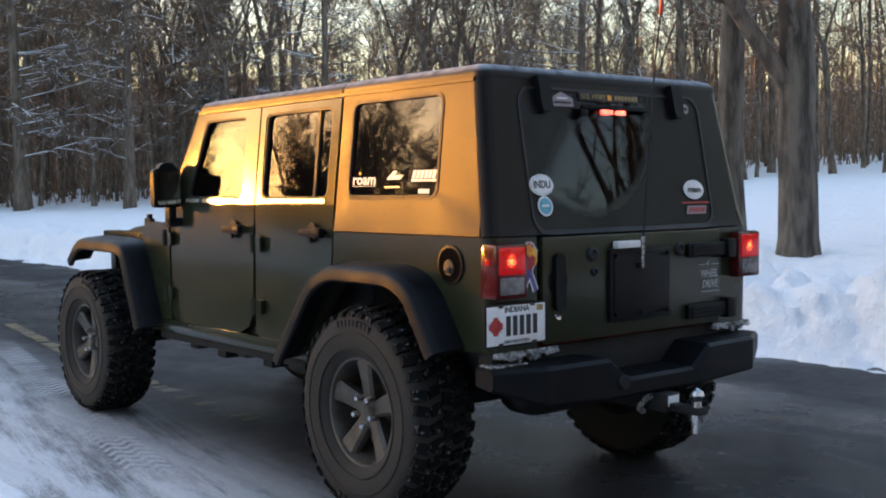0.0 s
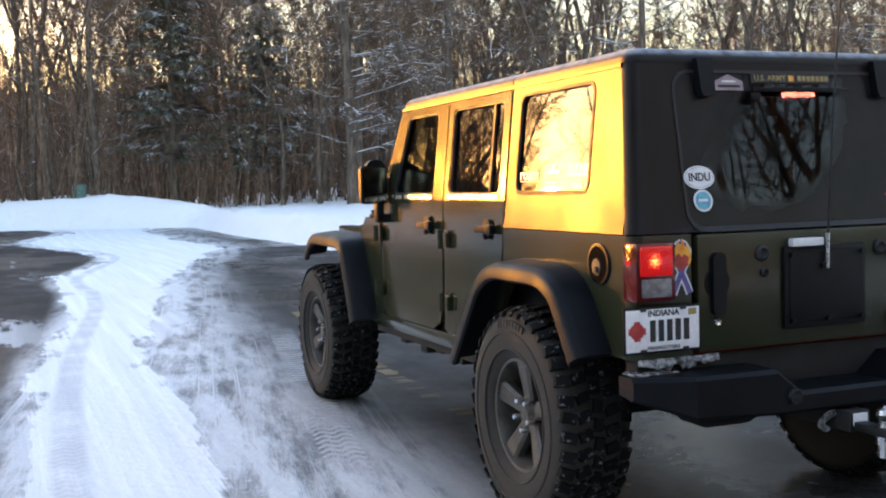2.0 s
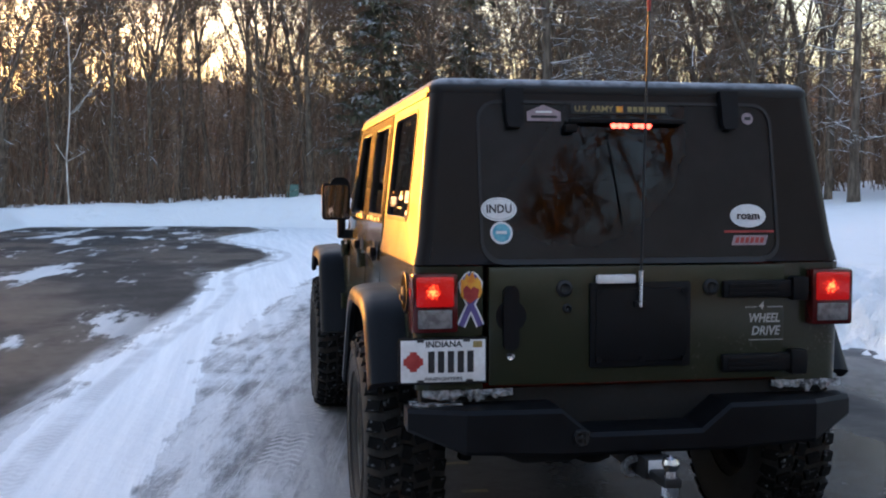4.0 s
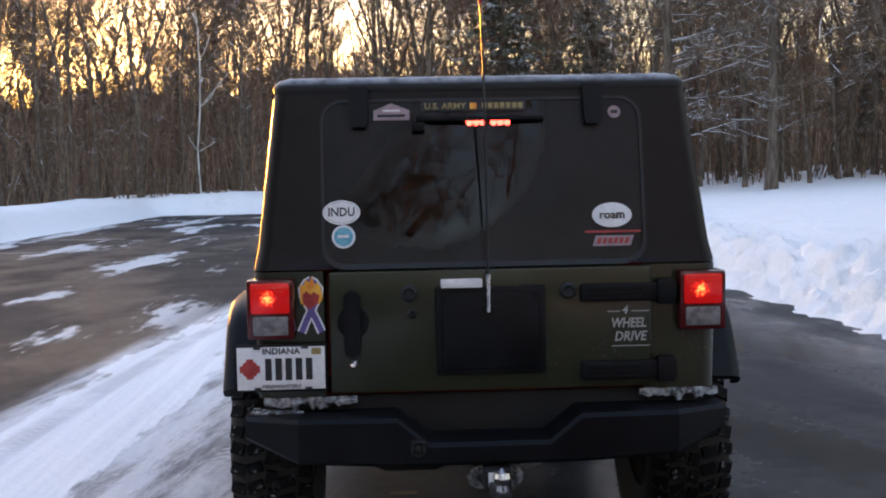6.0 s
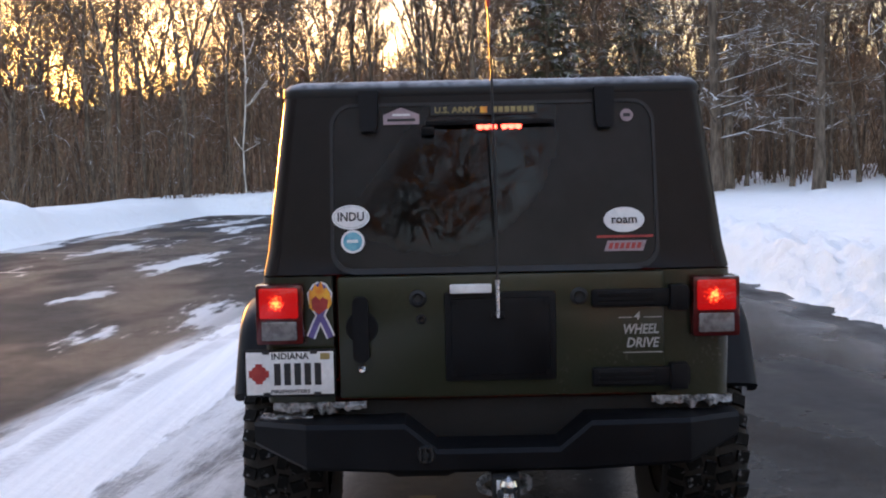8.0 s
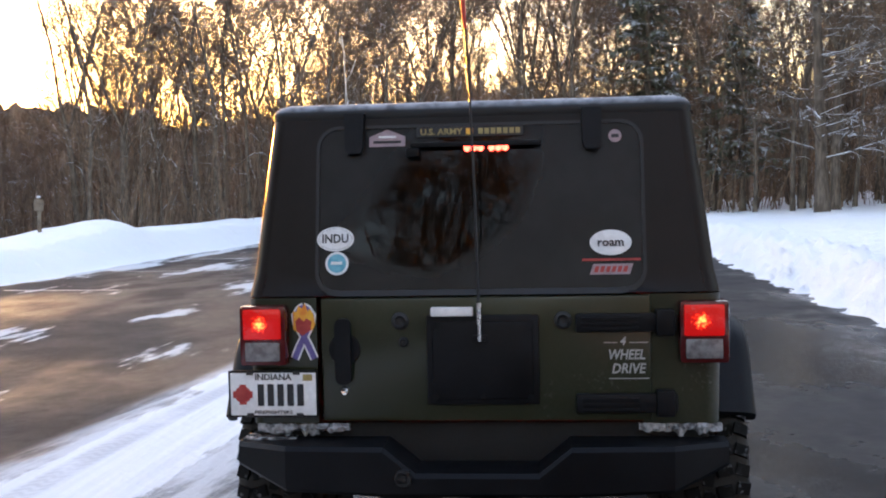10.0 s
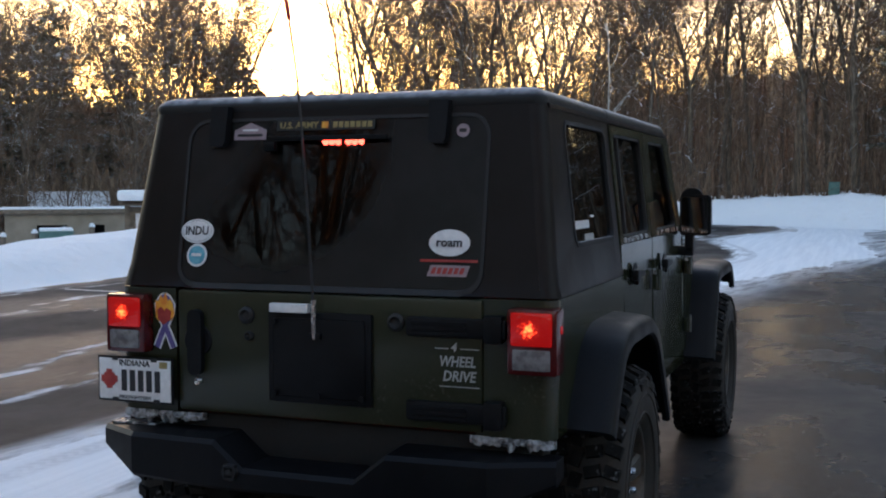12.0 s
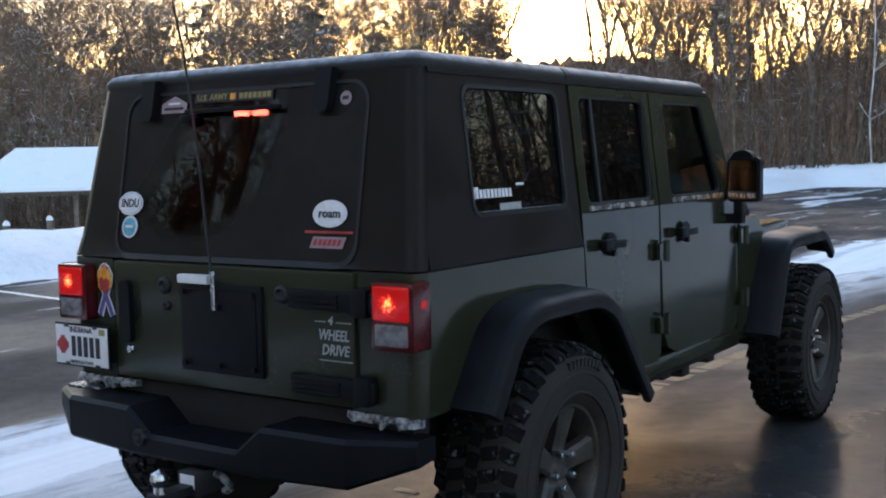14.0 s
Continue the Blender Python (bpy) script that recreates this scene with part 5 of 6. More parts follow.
            add_tube(bm, [(0.018, 0.012, -0.045), (0.018, 0.012, 0.045)], 0.013, 8)
            bmesh.ops.transform(bm, matrix=Matrix.Translation((flank(s, 0.785), hinge_y, z_)) @ Matrix.Scale(s, 4, (1, 0, 0)), verts=bm.verts)
            part("door_hinge", bm, P, door, "exposed painted door hinge")

# fuel filler on the near side
filler = part("fuel_filler", lathe([(-0.004, 0.078), (0.006, 0.076), (0.008, 0.066), (-0.012, 0.058), (-0.016, 0.0)], 28, "x", (-0.783, 0.225, 1.060)), M["plastic"], jeep, "round black fuel filler")
filler.data.transform(Matrix.Translation((-0.783, 0, 0)) @ Matrix.Scale(-1, 4, (1, 0, 0)) @ Matrix.Translation((0.783, 0, 0)))
# black disc set proud of the panel paints the shade inside the cup
part("filler_cup", lathe([(-0.006, 0.066), (-0.0095, 0.064), (-0.0095, 0.0)], 24, "x", (-0.782, 0.225, 1.060)), M["void"], filler, "dark open filler cup")
part("filler_cap", add_box(lathe([(0.0, 0.034), (-0.012, 0.031), (-0.014, 0.0)], 20, "x", (-0.784, 0.225, 1.050)), -0.806, -0.792, 0.210, 0.240, 1.030, 1.052, 0.006), M["seal"], filler)

# windscreen, cowl, bonnet and front end
for s in (-1, 1):
    part("windscreen_pillar", tube([(s * 0.735, 2.70, 1.19), (s * 0.69, 2.43, 1.775)], 0.034, 8), P, jeep)
part("windscreen_header", box(-0.69, 0.69, 2.39, 2.46, 1.745, 1.795, 0.015), P, jeep)
bm = bmesh.new()
add_prism(bm, [(-0.72, 0.0), (0.72, 0.0), (0.67, 1.0), (-0.67, 1.0)], lambda u, v, d: (u, 2.715 - 0.275 * v + d, 1.20 + 0.56 * v), 0.005)
part("windscreen", bm, M["front_glass"], jeep, "clear flat windscreen")
bm = bmesh.new()
prof = []
for k, (y_, hw, z_) in enumerate(((2.66, 0.70, 1.196), (2.9, 0.655, 1.188), (3.3, 0.62, 1.160), (3.7, 0.585, 1.125), (3.92, 0.565, 1.085))):
    row = []
    for x_, dz in ((-1.0, -0.08), (-0.985, -0.02), (-0.9, 0.0), (-0.45, 0.016), (0, 0.022), (0.45, 0.016), (0.9, 0.0), (0.985, -0.02), (1.0, -0.08)):
        row.append(bm.verts.new((x_ * hw, y_, z_ + dz)))
    prof.append(row)
for a_, b_ in zip(prof, prof[1:]):
    for i in range(8):
        bm.faces.new((a_[i], a_[i + 1], b_[i + 1], b_[i]))
part("bonnet", bm, P, jeep, "olive bonnet", 60)
part("front_body", add_box(box(-0.55, 0.55, 2.95, 3.9, 0.62, 1.05), -0.60, 0.60, 3.86, 3.94, 0.70, 1.08, 0.02), P, jeep)
for s in (-1, 1):
    part("inner_wing", box(min(s * 0.55, s * 0.66), max(s * 0.55, s * 0.66), 2.9, 3.9, 1.00, 1.105, 0.01), P, jeep)
    part("bonnet_latch", add_box(box(s * 0.60 - 0.018, s * 0.60 + 0.018, 3.28, 3.36, 1.10, 1.19, 0.008), s * 0.60 - 0.012, s * 0.60 + 0.012, 3.30, 3.34, 1.18, 1.215, 0.004), M["plastic"], jeep, "black rubber bonnet latch")

# mirrors
for s in (-1, 1):
    arm = add_box(box(-0.01, 0.10, -0.03, 0.03, -0.035, 0.015, 0.010), 0.055, 0.10, -0.03, 0.03, -0.02, 0.10, 0.010)
    arm_m = Matrix.Translation((flank(s, 0.745), 2.56, 1.195)) @ Matrix.Scale(s, 4, (1, 0, 0))
    bmesh.ops.transform(arm, matrix=arm_m, verts=arm.verts)
    mirror = part("mirror_arm", arm, M["plastic"], jeep, "black folding mirror arm")
    bm = add_prism(bmesh.new(), rounded(0.030, 0.188, 0.070, 0.278, 0.022), lambda u, v, d: (u, -0.035 + d, v), 0.045)
    add_prism(bm, rounded(0.030, 0.140, 0.080, 0.312, 0.045), lambda u, v, d: (u, 0.008 + d, v), 0.05)
    bmesh.ops.transform(bm, matrix=arm_m, verts=bm.verts)
    part("mirror_housing", bm, M["plastic"], mirror, "black mirror housing")
    bm = add_prism(bmesh.new(), rounded(0.042, 0.176, 0.082, 0.266, 0.014), lambda u, v, d: (u, -0.050 + (v - 0.175) * 0.03 + d, v), 0.014)
    bmesh.ops.transform(bm, matrix=arm_m, verts=bm.verts)
    n_ = Nodes("mirror_glass")
    part("mirror_glass", bm, n_.surface(rgb(0.46, 0.49, 0.52), 0.03, 1.0), mirror, "mirror glass")


# wheel-arch flares
def flare(path, s, name):
    """Sweeps the flare's section along an arch in the side view; the section runs from the body to the rolled outer lip."""
    bm = bmesh.new()
    rings = []
    n = len(path)
    for i, (y, z) in enumerate(path):
        a_, b_ = path[max(i - 1, 0)], path[min(i + 1, n - 1)]
        ty, tz = b_[0] - a_[0], b_[1] - a_[1]
        ln = math.hypot(ty, tz)
        ny, nz = tz / ln, -ty / ln
        if (ny * (path[n // 2][0] - y) + nz * (0.3 - z)) < 0:
            ny, nz = -ny, -nz
        row = []
        for x_, inn in ((0.765, -0.004), (0.80, 0.0), (0.870, 0.006), (0.902, 0.014), (0.915, 0.030), (0.916, 0.072), (0.905, 0.080), (0.885, 0.074), (0.880, 0.040), (0.77, 0.026)):
            row.append(bm.verts.new((flank(s, x_ + (0.008 if x_ > 0.85 else 0.0)), y + ny * inn, z + nz * inn)))
        rings.append(row)
    for a_, b_ in zip(rings, rings[1:]):
        for k in range(len(a_)):
            j = (k + 1) % len(a_)
            bm.faces.new((a_[k], a_[j], b_[j], b_[k]))
    bm.faces.new(rings[0])
    bm.faces.new(rings[-1][::-1])
    return part(name, bm, M["plastic"], jeep, "broad black plastic wheel-arch flare", 50)


def softened(pts, r=0.10, steps=5):
    """Rounds the corners of an open polyline."""
    out = [pts[0]]
    for a_, b_, c_ in zip(pts, pts[1:], pts[2:]):
        va, vc = Vector(a_) - Vector(b_), Vector(c_) - Vector(b_)
        k = min(r, va.length * 0.48, vc.length * 0.48)
        p0, p2 = Vector(b_) + va.normalized() * k, Vector(b_) + vc.normalized() * k
        for i in range(steps + 1):
            t = i / steps
            out.append(tuple(p0 * (1 - t) ** 2 + Vector(b_) * 2 * t * (1 - t) + p2 * t * t))
    out.append(pts[-1])
    return out


for s in (-1, 1):
    flare(softened([(0.155, 0.745), (0.315, 0.99), (0.46, 1.048), (0.90, 1.048), (1.06, 0.98), (1.36, 0.60)], 0.13), s, "rear_flare")
    flare(softened([(2.785, 0.600), (2.985, 1.045), (3.12, 1.078), (3.70, 1.082), (3.86, 0.950)], 0.10), s, "front_flare")

# rear bumper
bumper = part("rear_bumper", bmesh.new(), M["bumper"], jeep, "black angular steel off-road bumper")
bm = bmesh.new()
rows = []
for x_, zt, zb, yf in ((-0.815, 0.684, 0.605, -0.045), (-0.63, 0.690, 0.540, -0.150), (-0.305, 0.690, 0.528, -0.165), (-0.200, 0.605, 0.528, -0.165), (0.200, 0.605, 0.528, -0.165), (0.305, 0.690, 0.528, -0.165), (0.63, 0.690, 0.540, -0.150), (0.815, 0.684, 0.605, -0.045)):
    rows.append([bm.verts.new(c) for c in ((x_, 0.05, zb + 0.012), (x_, yf + 0.012, zb), (x_, yf, zb + 0.012), (x_, yf, zt - 0.014), (x_, yf + 0.014, zt), (x_, 0.05, zt))])
for a_, b_ in zip(rows, rows[1:]):
    for k in range(6):
        j = (k + 1) % 6
        bm.faces.new((a_[k], a_[j], b_[j], b_[k]))
bm.faces.new(rows[0])
bm.faces.new(rows[-1][::-1])
bmesh.ops.recalc_face_normals(bm, faces=bm.faces)
bm.to_mesh(bumper.data)
bm.free()
part("tow_eye", add_box(lathe([(-0.012, 0.012), (-0.012, 0.026), (0.0, 0.030)], 16, "y", (-0.238, -0.166, 0.592)), -0.262, -0.214, -0.178, -0.150, 0.566, 0.618, 0.010), M["seal"], bumper)
part("top_plate", box(-0.80, -0.62, -0.03, 0.05, 0.686, 0.694, 0.002), M["ice"], bumper, "bright worn step plate")

# tow hitch
hitch = part("tow_hitch", add_box(box(-0.025, 0.065, -0.20, 0.25, 0.445, 0.520, 0.006), -0.010, 0.050, -0.345, -0.195, 0.452, 0.482, 0.006), M["seal"], jeep, "tow hitch with ball mount")
part("hitch_ball", lathe([(0.0, 0.0), (0.0, 0.020), (0.022, 0.018), (0.030, 0.024), (0.046, 0.030), (0.062, 0.025), (0.076, 0.0)], 20, "z", (0.022, -0.315, 0.482)), M["steel"], hitch, "bright steel tow ball")
part("hitch_nut", lathe([(-0.075, 0.0), (-0.075, 0.022), (-0.03, 0.022), (-0.03, 0.030), (0.0, 0.030)], 8, "z", (0.022, -0.315, 0.452)), M["steel"], hitch, "bright steel nut")
part("hitch_label", box(-0.012, 0.052, -0.204, -0.199, 0.468, 0.512, 0.002), M["white"], hitch, "white label on the receiver")
for sx in (-1, 1):
    part("chain_loop", add_tube(bmesh.new(), [(0.02 + sx * (0.040 + 0.042 * math.sin(q_)), -0.10 - 0.02 * math.cos(q_), 0.47 + 0.032 * math.cos(q_)) for q_ in np.linspace(0, math.pi, 9)], 0.014, 6), M["ice"], hitch, "snow-crusted safety chain loop")

# lamps
for s in (-1, 1):
    x0, x1 = (-0.800, -0.640) if s < 0 else (0.660, 0.820)
    bz = part("tail_lamp", box(x0, x1, -0.052, 0.040, 0.942, 1.146, 0.014), M["lens_dim"], jeep, "lit red tail lamp")
    part("stop_lens", box(x0 + 0.014, x1 - 0.016, -0.058, -0.045, 1.032, 1.134, 0.008), M["lens_red"], bz, "glowing red lens")
    part("reverse_lens", box(x0 + 0.020, x1 - 0.022, -0.058, -0.045, 0.958, 1.022, 0.006), M["lens_clear"], bz, "grey clear reversing lens")
    xo = x0 if s < 0 else x1
    part("side_marker", box(xo - 0.002, xo + 0.002, -0.016, 0.010, 1.068, 1.092, 0.0006), M["lens_red"], bz, "red side marker")

# number plate (characters as plain bars)
plate = part("number_plate", box(-0.846, -0.536, -0.040, -0.030, 0.766, 0.926, 0.006), M["plastic"], jeep, "white number plate in a black frame")
part("plate_bracket", box(-0.76, -0.56, -0.030, 0.0, 0.79, 0.90, 0.004), M["seal"], plate)
part("plate_face", box(-0.838, -0.544, -0.0425, -0.039, 0.774, 0.918, 0.002), M["white"], plate, "white plate face")
flat = lambda x, y, z: Matrix.Translation((x, y, z)) @ Euler((radians(90), 0, 0)).to_matrix().to_4x4()
words("INDIANA", 0.030, flat(-0.690, -0.0435, 0.903), M["ink"], plate, "state_name", 0, 0.125)
words("FIREFIGHTERS", 0.017, flat(-0.690, -0.0435, 0.784), M["ink"], plate, "plate_legend", 0, 0.130)
for k in range(5):
    xa = -0.744 + 0.034 * k
    part("character_bar", box(xa, xa + 0.022, -0.0442, -0.0425, 0.806, 0.880), M["ink"], plate)
bm = lathe([(0.0, 0.030), (-0.0015, 0.029), (-0.0018, 0.0)], 8, "y", (-0.795, -0.0425, 0.845))
part("badge", add_box(add_box(bm, -0.829, -0.761, -0.0436, -0.0420, 0.833, 0.857), -0.807, -0.783, -0.0437, -0.0421, 0.811, 0.879), M["red_print"], plate, "dark red cross badge")
part("expiry_sticker", box(-0.588, -0.556, -0.0437, -0.0424, 0.891, 0.913), M["gold_print"], plate, "yellow corner sticker")
for xa, za in ((-0.77, 0.917), (-0.61, 0.917), (-0.77, 0.776), (-0.60, 0.776)):
    part("plate_screw", box(xa - 0.012, xa + 0.012, -0.0452, -0.0424, za - 0.006, za + 0.006, 0.001), M["ink"], plate)


# stickers
def on_glass(x, z, lift=0.004):
    """A pose on the rear window, facing the reader."""
    tilt = math.degrees(math.atan2(0.115, 0.63))
    return Matrix.Translation((x, rear_y(z) - lift, z)) @ Euler((radians(90 - tilt), 0, 0)).to_matrix().to_4x4()


def oval(name, a_, b_, m, material, parent, label, thick=0.0012):
    bm = add_prism(bmesh.new(), [(a_ * math.cos(q), b_ * math.sin(q)) for q in np.linspace(0, 2 * math.pi, 32, False)], lambda u, v, d: (u, v, d), thick)
    bmesh.ops.transform(bm, matrix=m, verts=bm.verts)
    return part(name, bm, material, parent, label)


def slab(name, u0, u1, v0, v1, m, material, parent, label="", skew=0.0):
    bm = add_prism(bmesh.new(), [(u0, v0), (u1, v0), (u1 + skew, v1), (u0 + skew, v1)], lambda u, v, d: (u, v, d), 0.0012)
    bmesh.ops.transform(bm, matrix=m, verts=bm.verts)
    return part(name, bm, material, parent, label)


up = Matrix.Translation((0, 0, 0.0016))
m_ = on_glass(-0.480, 1.362)
st = oval("oval_sticker", 0.064, 0.042, m_, M["white"], jeep, "white oval sticker reading INDU")
oval("oval_line", 0.058, 0.037, m_ @ Matrix.Translation((0, 0, 0.0008)), M["silver_print"], st, "thin grey border")
oval("oval_field", 0.056, 0.035, m_ @ Matrix.Translation((0, 0, 0.0016)), M["white"], st, "white field")
words("INDU", 0.042, m_ @ Matrix.Translation((0, 0, 0.0036)), M["ink"], st, "lettering", 0, 0.090)
m_ = on_glass(-0.474, 1.280)
st = oval("round_sticker", 0.040, 0.040, m_, M["white"], jeep, "small round sticker with a blue-green print")
oval("print", 0.032, 0.032, m_ @ up, M["teal"], st, "blue-green print")
slab("print_bar", -0.02, 0.018, -0.004, 0.006, m_ @ up @ up, M["white"], st)
m_ = on_glass(0.447, 1.336)
st = oval("oval_sticker", 0.069, 0.043, m_, M["white"], jeep, "white oval sticker reading roam")
words("roam", 0.040, m_ @ Matrix.Translation((0, 0, 0.0036)), M["ink"], st, "lettering", 0, 0.086)
m_ = on_glass(0.448, 1.258)
slab("red_stripe", -0.096, 0.096, 0.018, 0.026, m_, M["red_print"], jeep, "thin red window stripe")
st = slab("red_sticker", -0.072, 0.060, -0.028, 0.008, m_, M["pink_print"], jeep, "faded red slanted sticker", 0.012)
for k in range(6):
    slab("word_bar", -0.058 + 0.019 * k, -0.045 + 0.019 * k, -0.020, 0.000, m_ @ up, M["red_print"], st, "", 0.006)
m_ = on_glass(-0.303, 1.704)
bm = add_prism(bmesh.new(), [(-0.062, -0.030), (0.062, -0.030), (0.062, 0.004), (0.0, 0.030), (-0.062, 0.004)], lambda u, v, d: (u, v, d), 0.0012)
bmesh.ops.transform(bm, matrix=m_, verts=bm.verts)
st = part("house_sticker", bm, M["pink_print"], jeep, "faded pink house-shaped sticker")
slab("print_bar", -0.048, 0.048, -0.019, -0.010, m_ @ up, M["seal"], st)
slab("print_bar", -0.030, 0.030, 0.0, 0.007, m_ @ up, M["white"], st)
m_ = on_glass(-0.020, 1.720)
st = slab("veteran_strip", -0.182, 0.182, -0.017, 0.017, m_, M["seal"], jeep, "dark strip sticker with gold lettering")
words("U.S. ARMY", 0.030, on_glass(-0.117, 1.720, 0.007), M["gold_print"], st, "lettering", 0, 0.145)
slab("emblem", -0.012, 0.012, -0.011, 0.011, m_ @ up, M["orange_print"], st, "small emblem")
for k in range(7):
    slab("word_bar", 0.030 + 0.021 * k, 0.046 + 0.021 * k, -0.010, 0.010, m_ @ up, M["gold_print"], st)
m_ = on_glass(0.470, 1.692)
st = oval("round_sticker", 0.022, 0.022, m_, M["pink_print"], jeep, "tiny round sticker beside the glass hinge")
slab("print_bar", -0.012, 0.012, -0.006, 0.006, m_ @ up, M["ink"], st)

# badge lettering on the tailgate
m_ = flat(0.492, -0.0178, 0.957)
words("4", 0.038, flat(0.478, -0.0180, 1.012), M["silver_print"], gate, "badge_lettering", 0.2, None, "silver lettering")
words("WHEEL", 0.046, flat(0.490, -0.0180, 0.967), M["silver_print"], gate, "badge_lettering", 0.2, 0.118, "silver lettering")
words("DRIVE", 0.046, flat(0.496, -0.0180, 0.921), M["silver_print"], gate, "badge_lettering", 0.2, 0.112, "silver lettering")
slab("badge_rule", -0.075, -0.030, 0.050, 0.053, m_, M["silver_print"], gate)
slab("badge_rule", 0.010, 0.070, 0.050, 0.053, m_, M["silver_print"], gate)
slab("badge_rule", -0.060, 0.072, -0.069, -0.066, m_, M["silver_print"], gate)


# awareness ribbon beside the lamp
def ribbon(width, lift, material, name, parent, label=""):
    bm = bmesh.new()
    for s in (-1, 1):
        pts = [Vector((s * a_, b_)) for a_, b_ in ((-0.034, -0.092), (-0.016, -0.050), (0.004, -0.010), (0.024, 0.028), (0.028, 0.055), (0.012, 0.078), (-0.002, 0.084))]
        left, right = [], []
        for i, p in enumerate(pts):
            d = (pts[min(i + 1, 6)] - pts[max(i - 1, 0)]).normalized()
            o = Vector((-d.y, d.x)) * width
            left.append(p + o)
            right.append(p - o)
        loop = [(v.x, v.y) for v in left + right[::-1]]
        add_prism(bm, loop, lambda u, v, d, q=s: (-0.588 + u, -0.003 - lift - d - (0.0004 if q > 0 else 0), 1.052 + v), 0.0012)
    return part(name, bm, material, parent, label)


rib = ribbon(0.0155, 0.0, M["white"], "ribbon_sticker", jeep, "flaming ribbon sticker in orange, red and violet with white edge")
ribbon(0.0095, 0.0014, M["violet_print"], "ribbon_band", rib, "violet ribbon")
bm = add_prism(bmesh.new(), [(-0.036, 0.010), (-0.026, 0.002), (-0.008, -0.010), (0.010, 0.0), (0.030, 0.006), (0.040, 0.024), (0.034, 0.062), (0.022, 0.078), (0.014, 0.070), (0.006, 0.098), (-0.006, 0.078), (-0.016, 0.090), (-0.024, 0.068), (-0.036, 0.070)], lambda u, v, d: (-0.588 + u, -0.0068 - d, 1.052 + v), 0.001)
part("ribbon_flame", bm, M["orange_print"], rib, "orange flame")
bm = add_prism(bmesh.new(), [(-0.026, 0.006), (-0.004, -0.014), (0.024, 0.006), (0.028, 0.034), (0.010, 0.046), (0.0, 0.034), (-0.014, 0.050), (-0.028, 0.036)], lambda u, v, d: (-0.588 + u, -0.0080 - d, 1.052 + v), 0.001)
part("ribbon_heart", bm, M["red_print"], rib, "red flame heart")


# window decals on the sides
def on_pane(s, y, z):
    x_ = side_x(z) - 0.008
    tilt = math.degrees(math.atan2(0.070, 0.63))
    return Matrix.Translation((flank(s, x_), y, z)) @ Euler((radians(90), 0, radians(90 * s))).to_matrix().to_4x4() @ Euler((radians(-tilt), 0, 0)).to_matrix().to_4x4()


m_ = on_pane(-1, 0.845, 1.392)
st = slab("word_decal", -0.085, 0.085, -0.028, -0.026, m_, M["white"], jeep, "white decal reading roam on the quarter window")
words("roam", 0.066, m_ @ Matrix.Translation((0, 0, 0.0012)), M["white"], st, "lettering", 0, 0.165)
slab("accent", -0.040, -0.028, 0.022, 0.034, m_, M["orange_print"], st, "orange dot")
m_ = on_pane(-1, 0.640, 1.405)
st = slab("bird_decal", -0.045, 0.050, -0.014, 0.004, m_, M["white"], jeep, "small white bird-shaped decal", 0.02)
slab("wing", -0.020, 0.010, 0.004, 0.022, m_, M["white"], st, "", 0.02)
slab("caption_bar", -0.050, 0.050, -0.048, -0.042, m_, M["silver_print"], st)
m_ = on_pane(-1, 0.430, 1.405)
st = slab("slanted_decal", -0.085, 0.075, -0.024, -0.014, m_, M["white"], jeep, "white slanted word decal with a small badge below")
for k in range(6):
    slab("word_bar", -0.085 + 0.026 * k, -0.064 + 0.026 * k, -0.012, 0.022, m_, M["white"], st, "", 0.010)
slab("caption_bar", -0.035, 0.035, -0.072, -0.054, m_, M["white"], st)
m_ = on_pane(1, 0.475, 1.385)
st = slab("word_decal", -0.118, -0.112, -0.018, 0.020, m_, M["white"], jeep, "white word decal on the quarter window")
for k in range(10):
    slab("word_bar", -0.108 + 0.0225 * k, -0.091 + 0.0225 * k, -0.016, 0.012 if k else 0.020, m_, M["white"], st)
slab("caption_bar", 0.030, 0.165, -0.062, -0.036, m_, M["silver_print"], st)
slab("caption_bar", 0.145, 0.195, 0.020, 0.028, m_, M["white"], st)

# whip antenna on the tailgate
aerial = part("whip_antenna", tube([(0.010, -0.048, 1.02), (0.010, -0.056, 1.15), (0.006, -0.085, 1.5), (-0.002, -0.125, 1.85), (-0.014, -0.172, 2.10)], [0.005, 0.0048, 0.0042, 0.0038, 0.003], 6), M["ink"], jeep, "thin black whip antenna with a red tip")
part("antenna_mount", tube([(0.010, -0.050, 1.020), (0.010, -0.052, 1.148)], [0.007, 0.0085], 8), M["steel"], aerial, "bright antenna mount")
part("antenna_bracket", box(-0.012, 0.032, -0.052, -0.012, 1.02, 1.04, 0.003), M["plastic"], aerial)
part("antenna_tip", tube([(-0.0105, -0.160, 2.030), (-0.0148, -0.1745, 2.115)], [0.0065, 0.0085], 8), M["red_print"], aerial, "red tip")


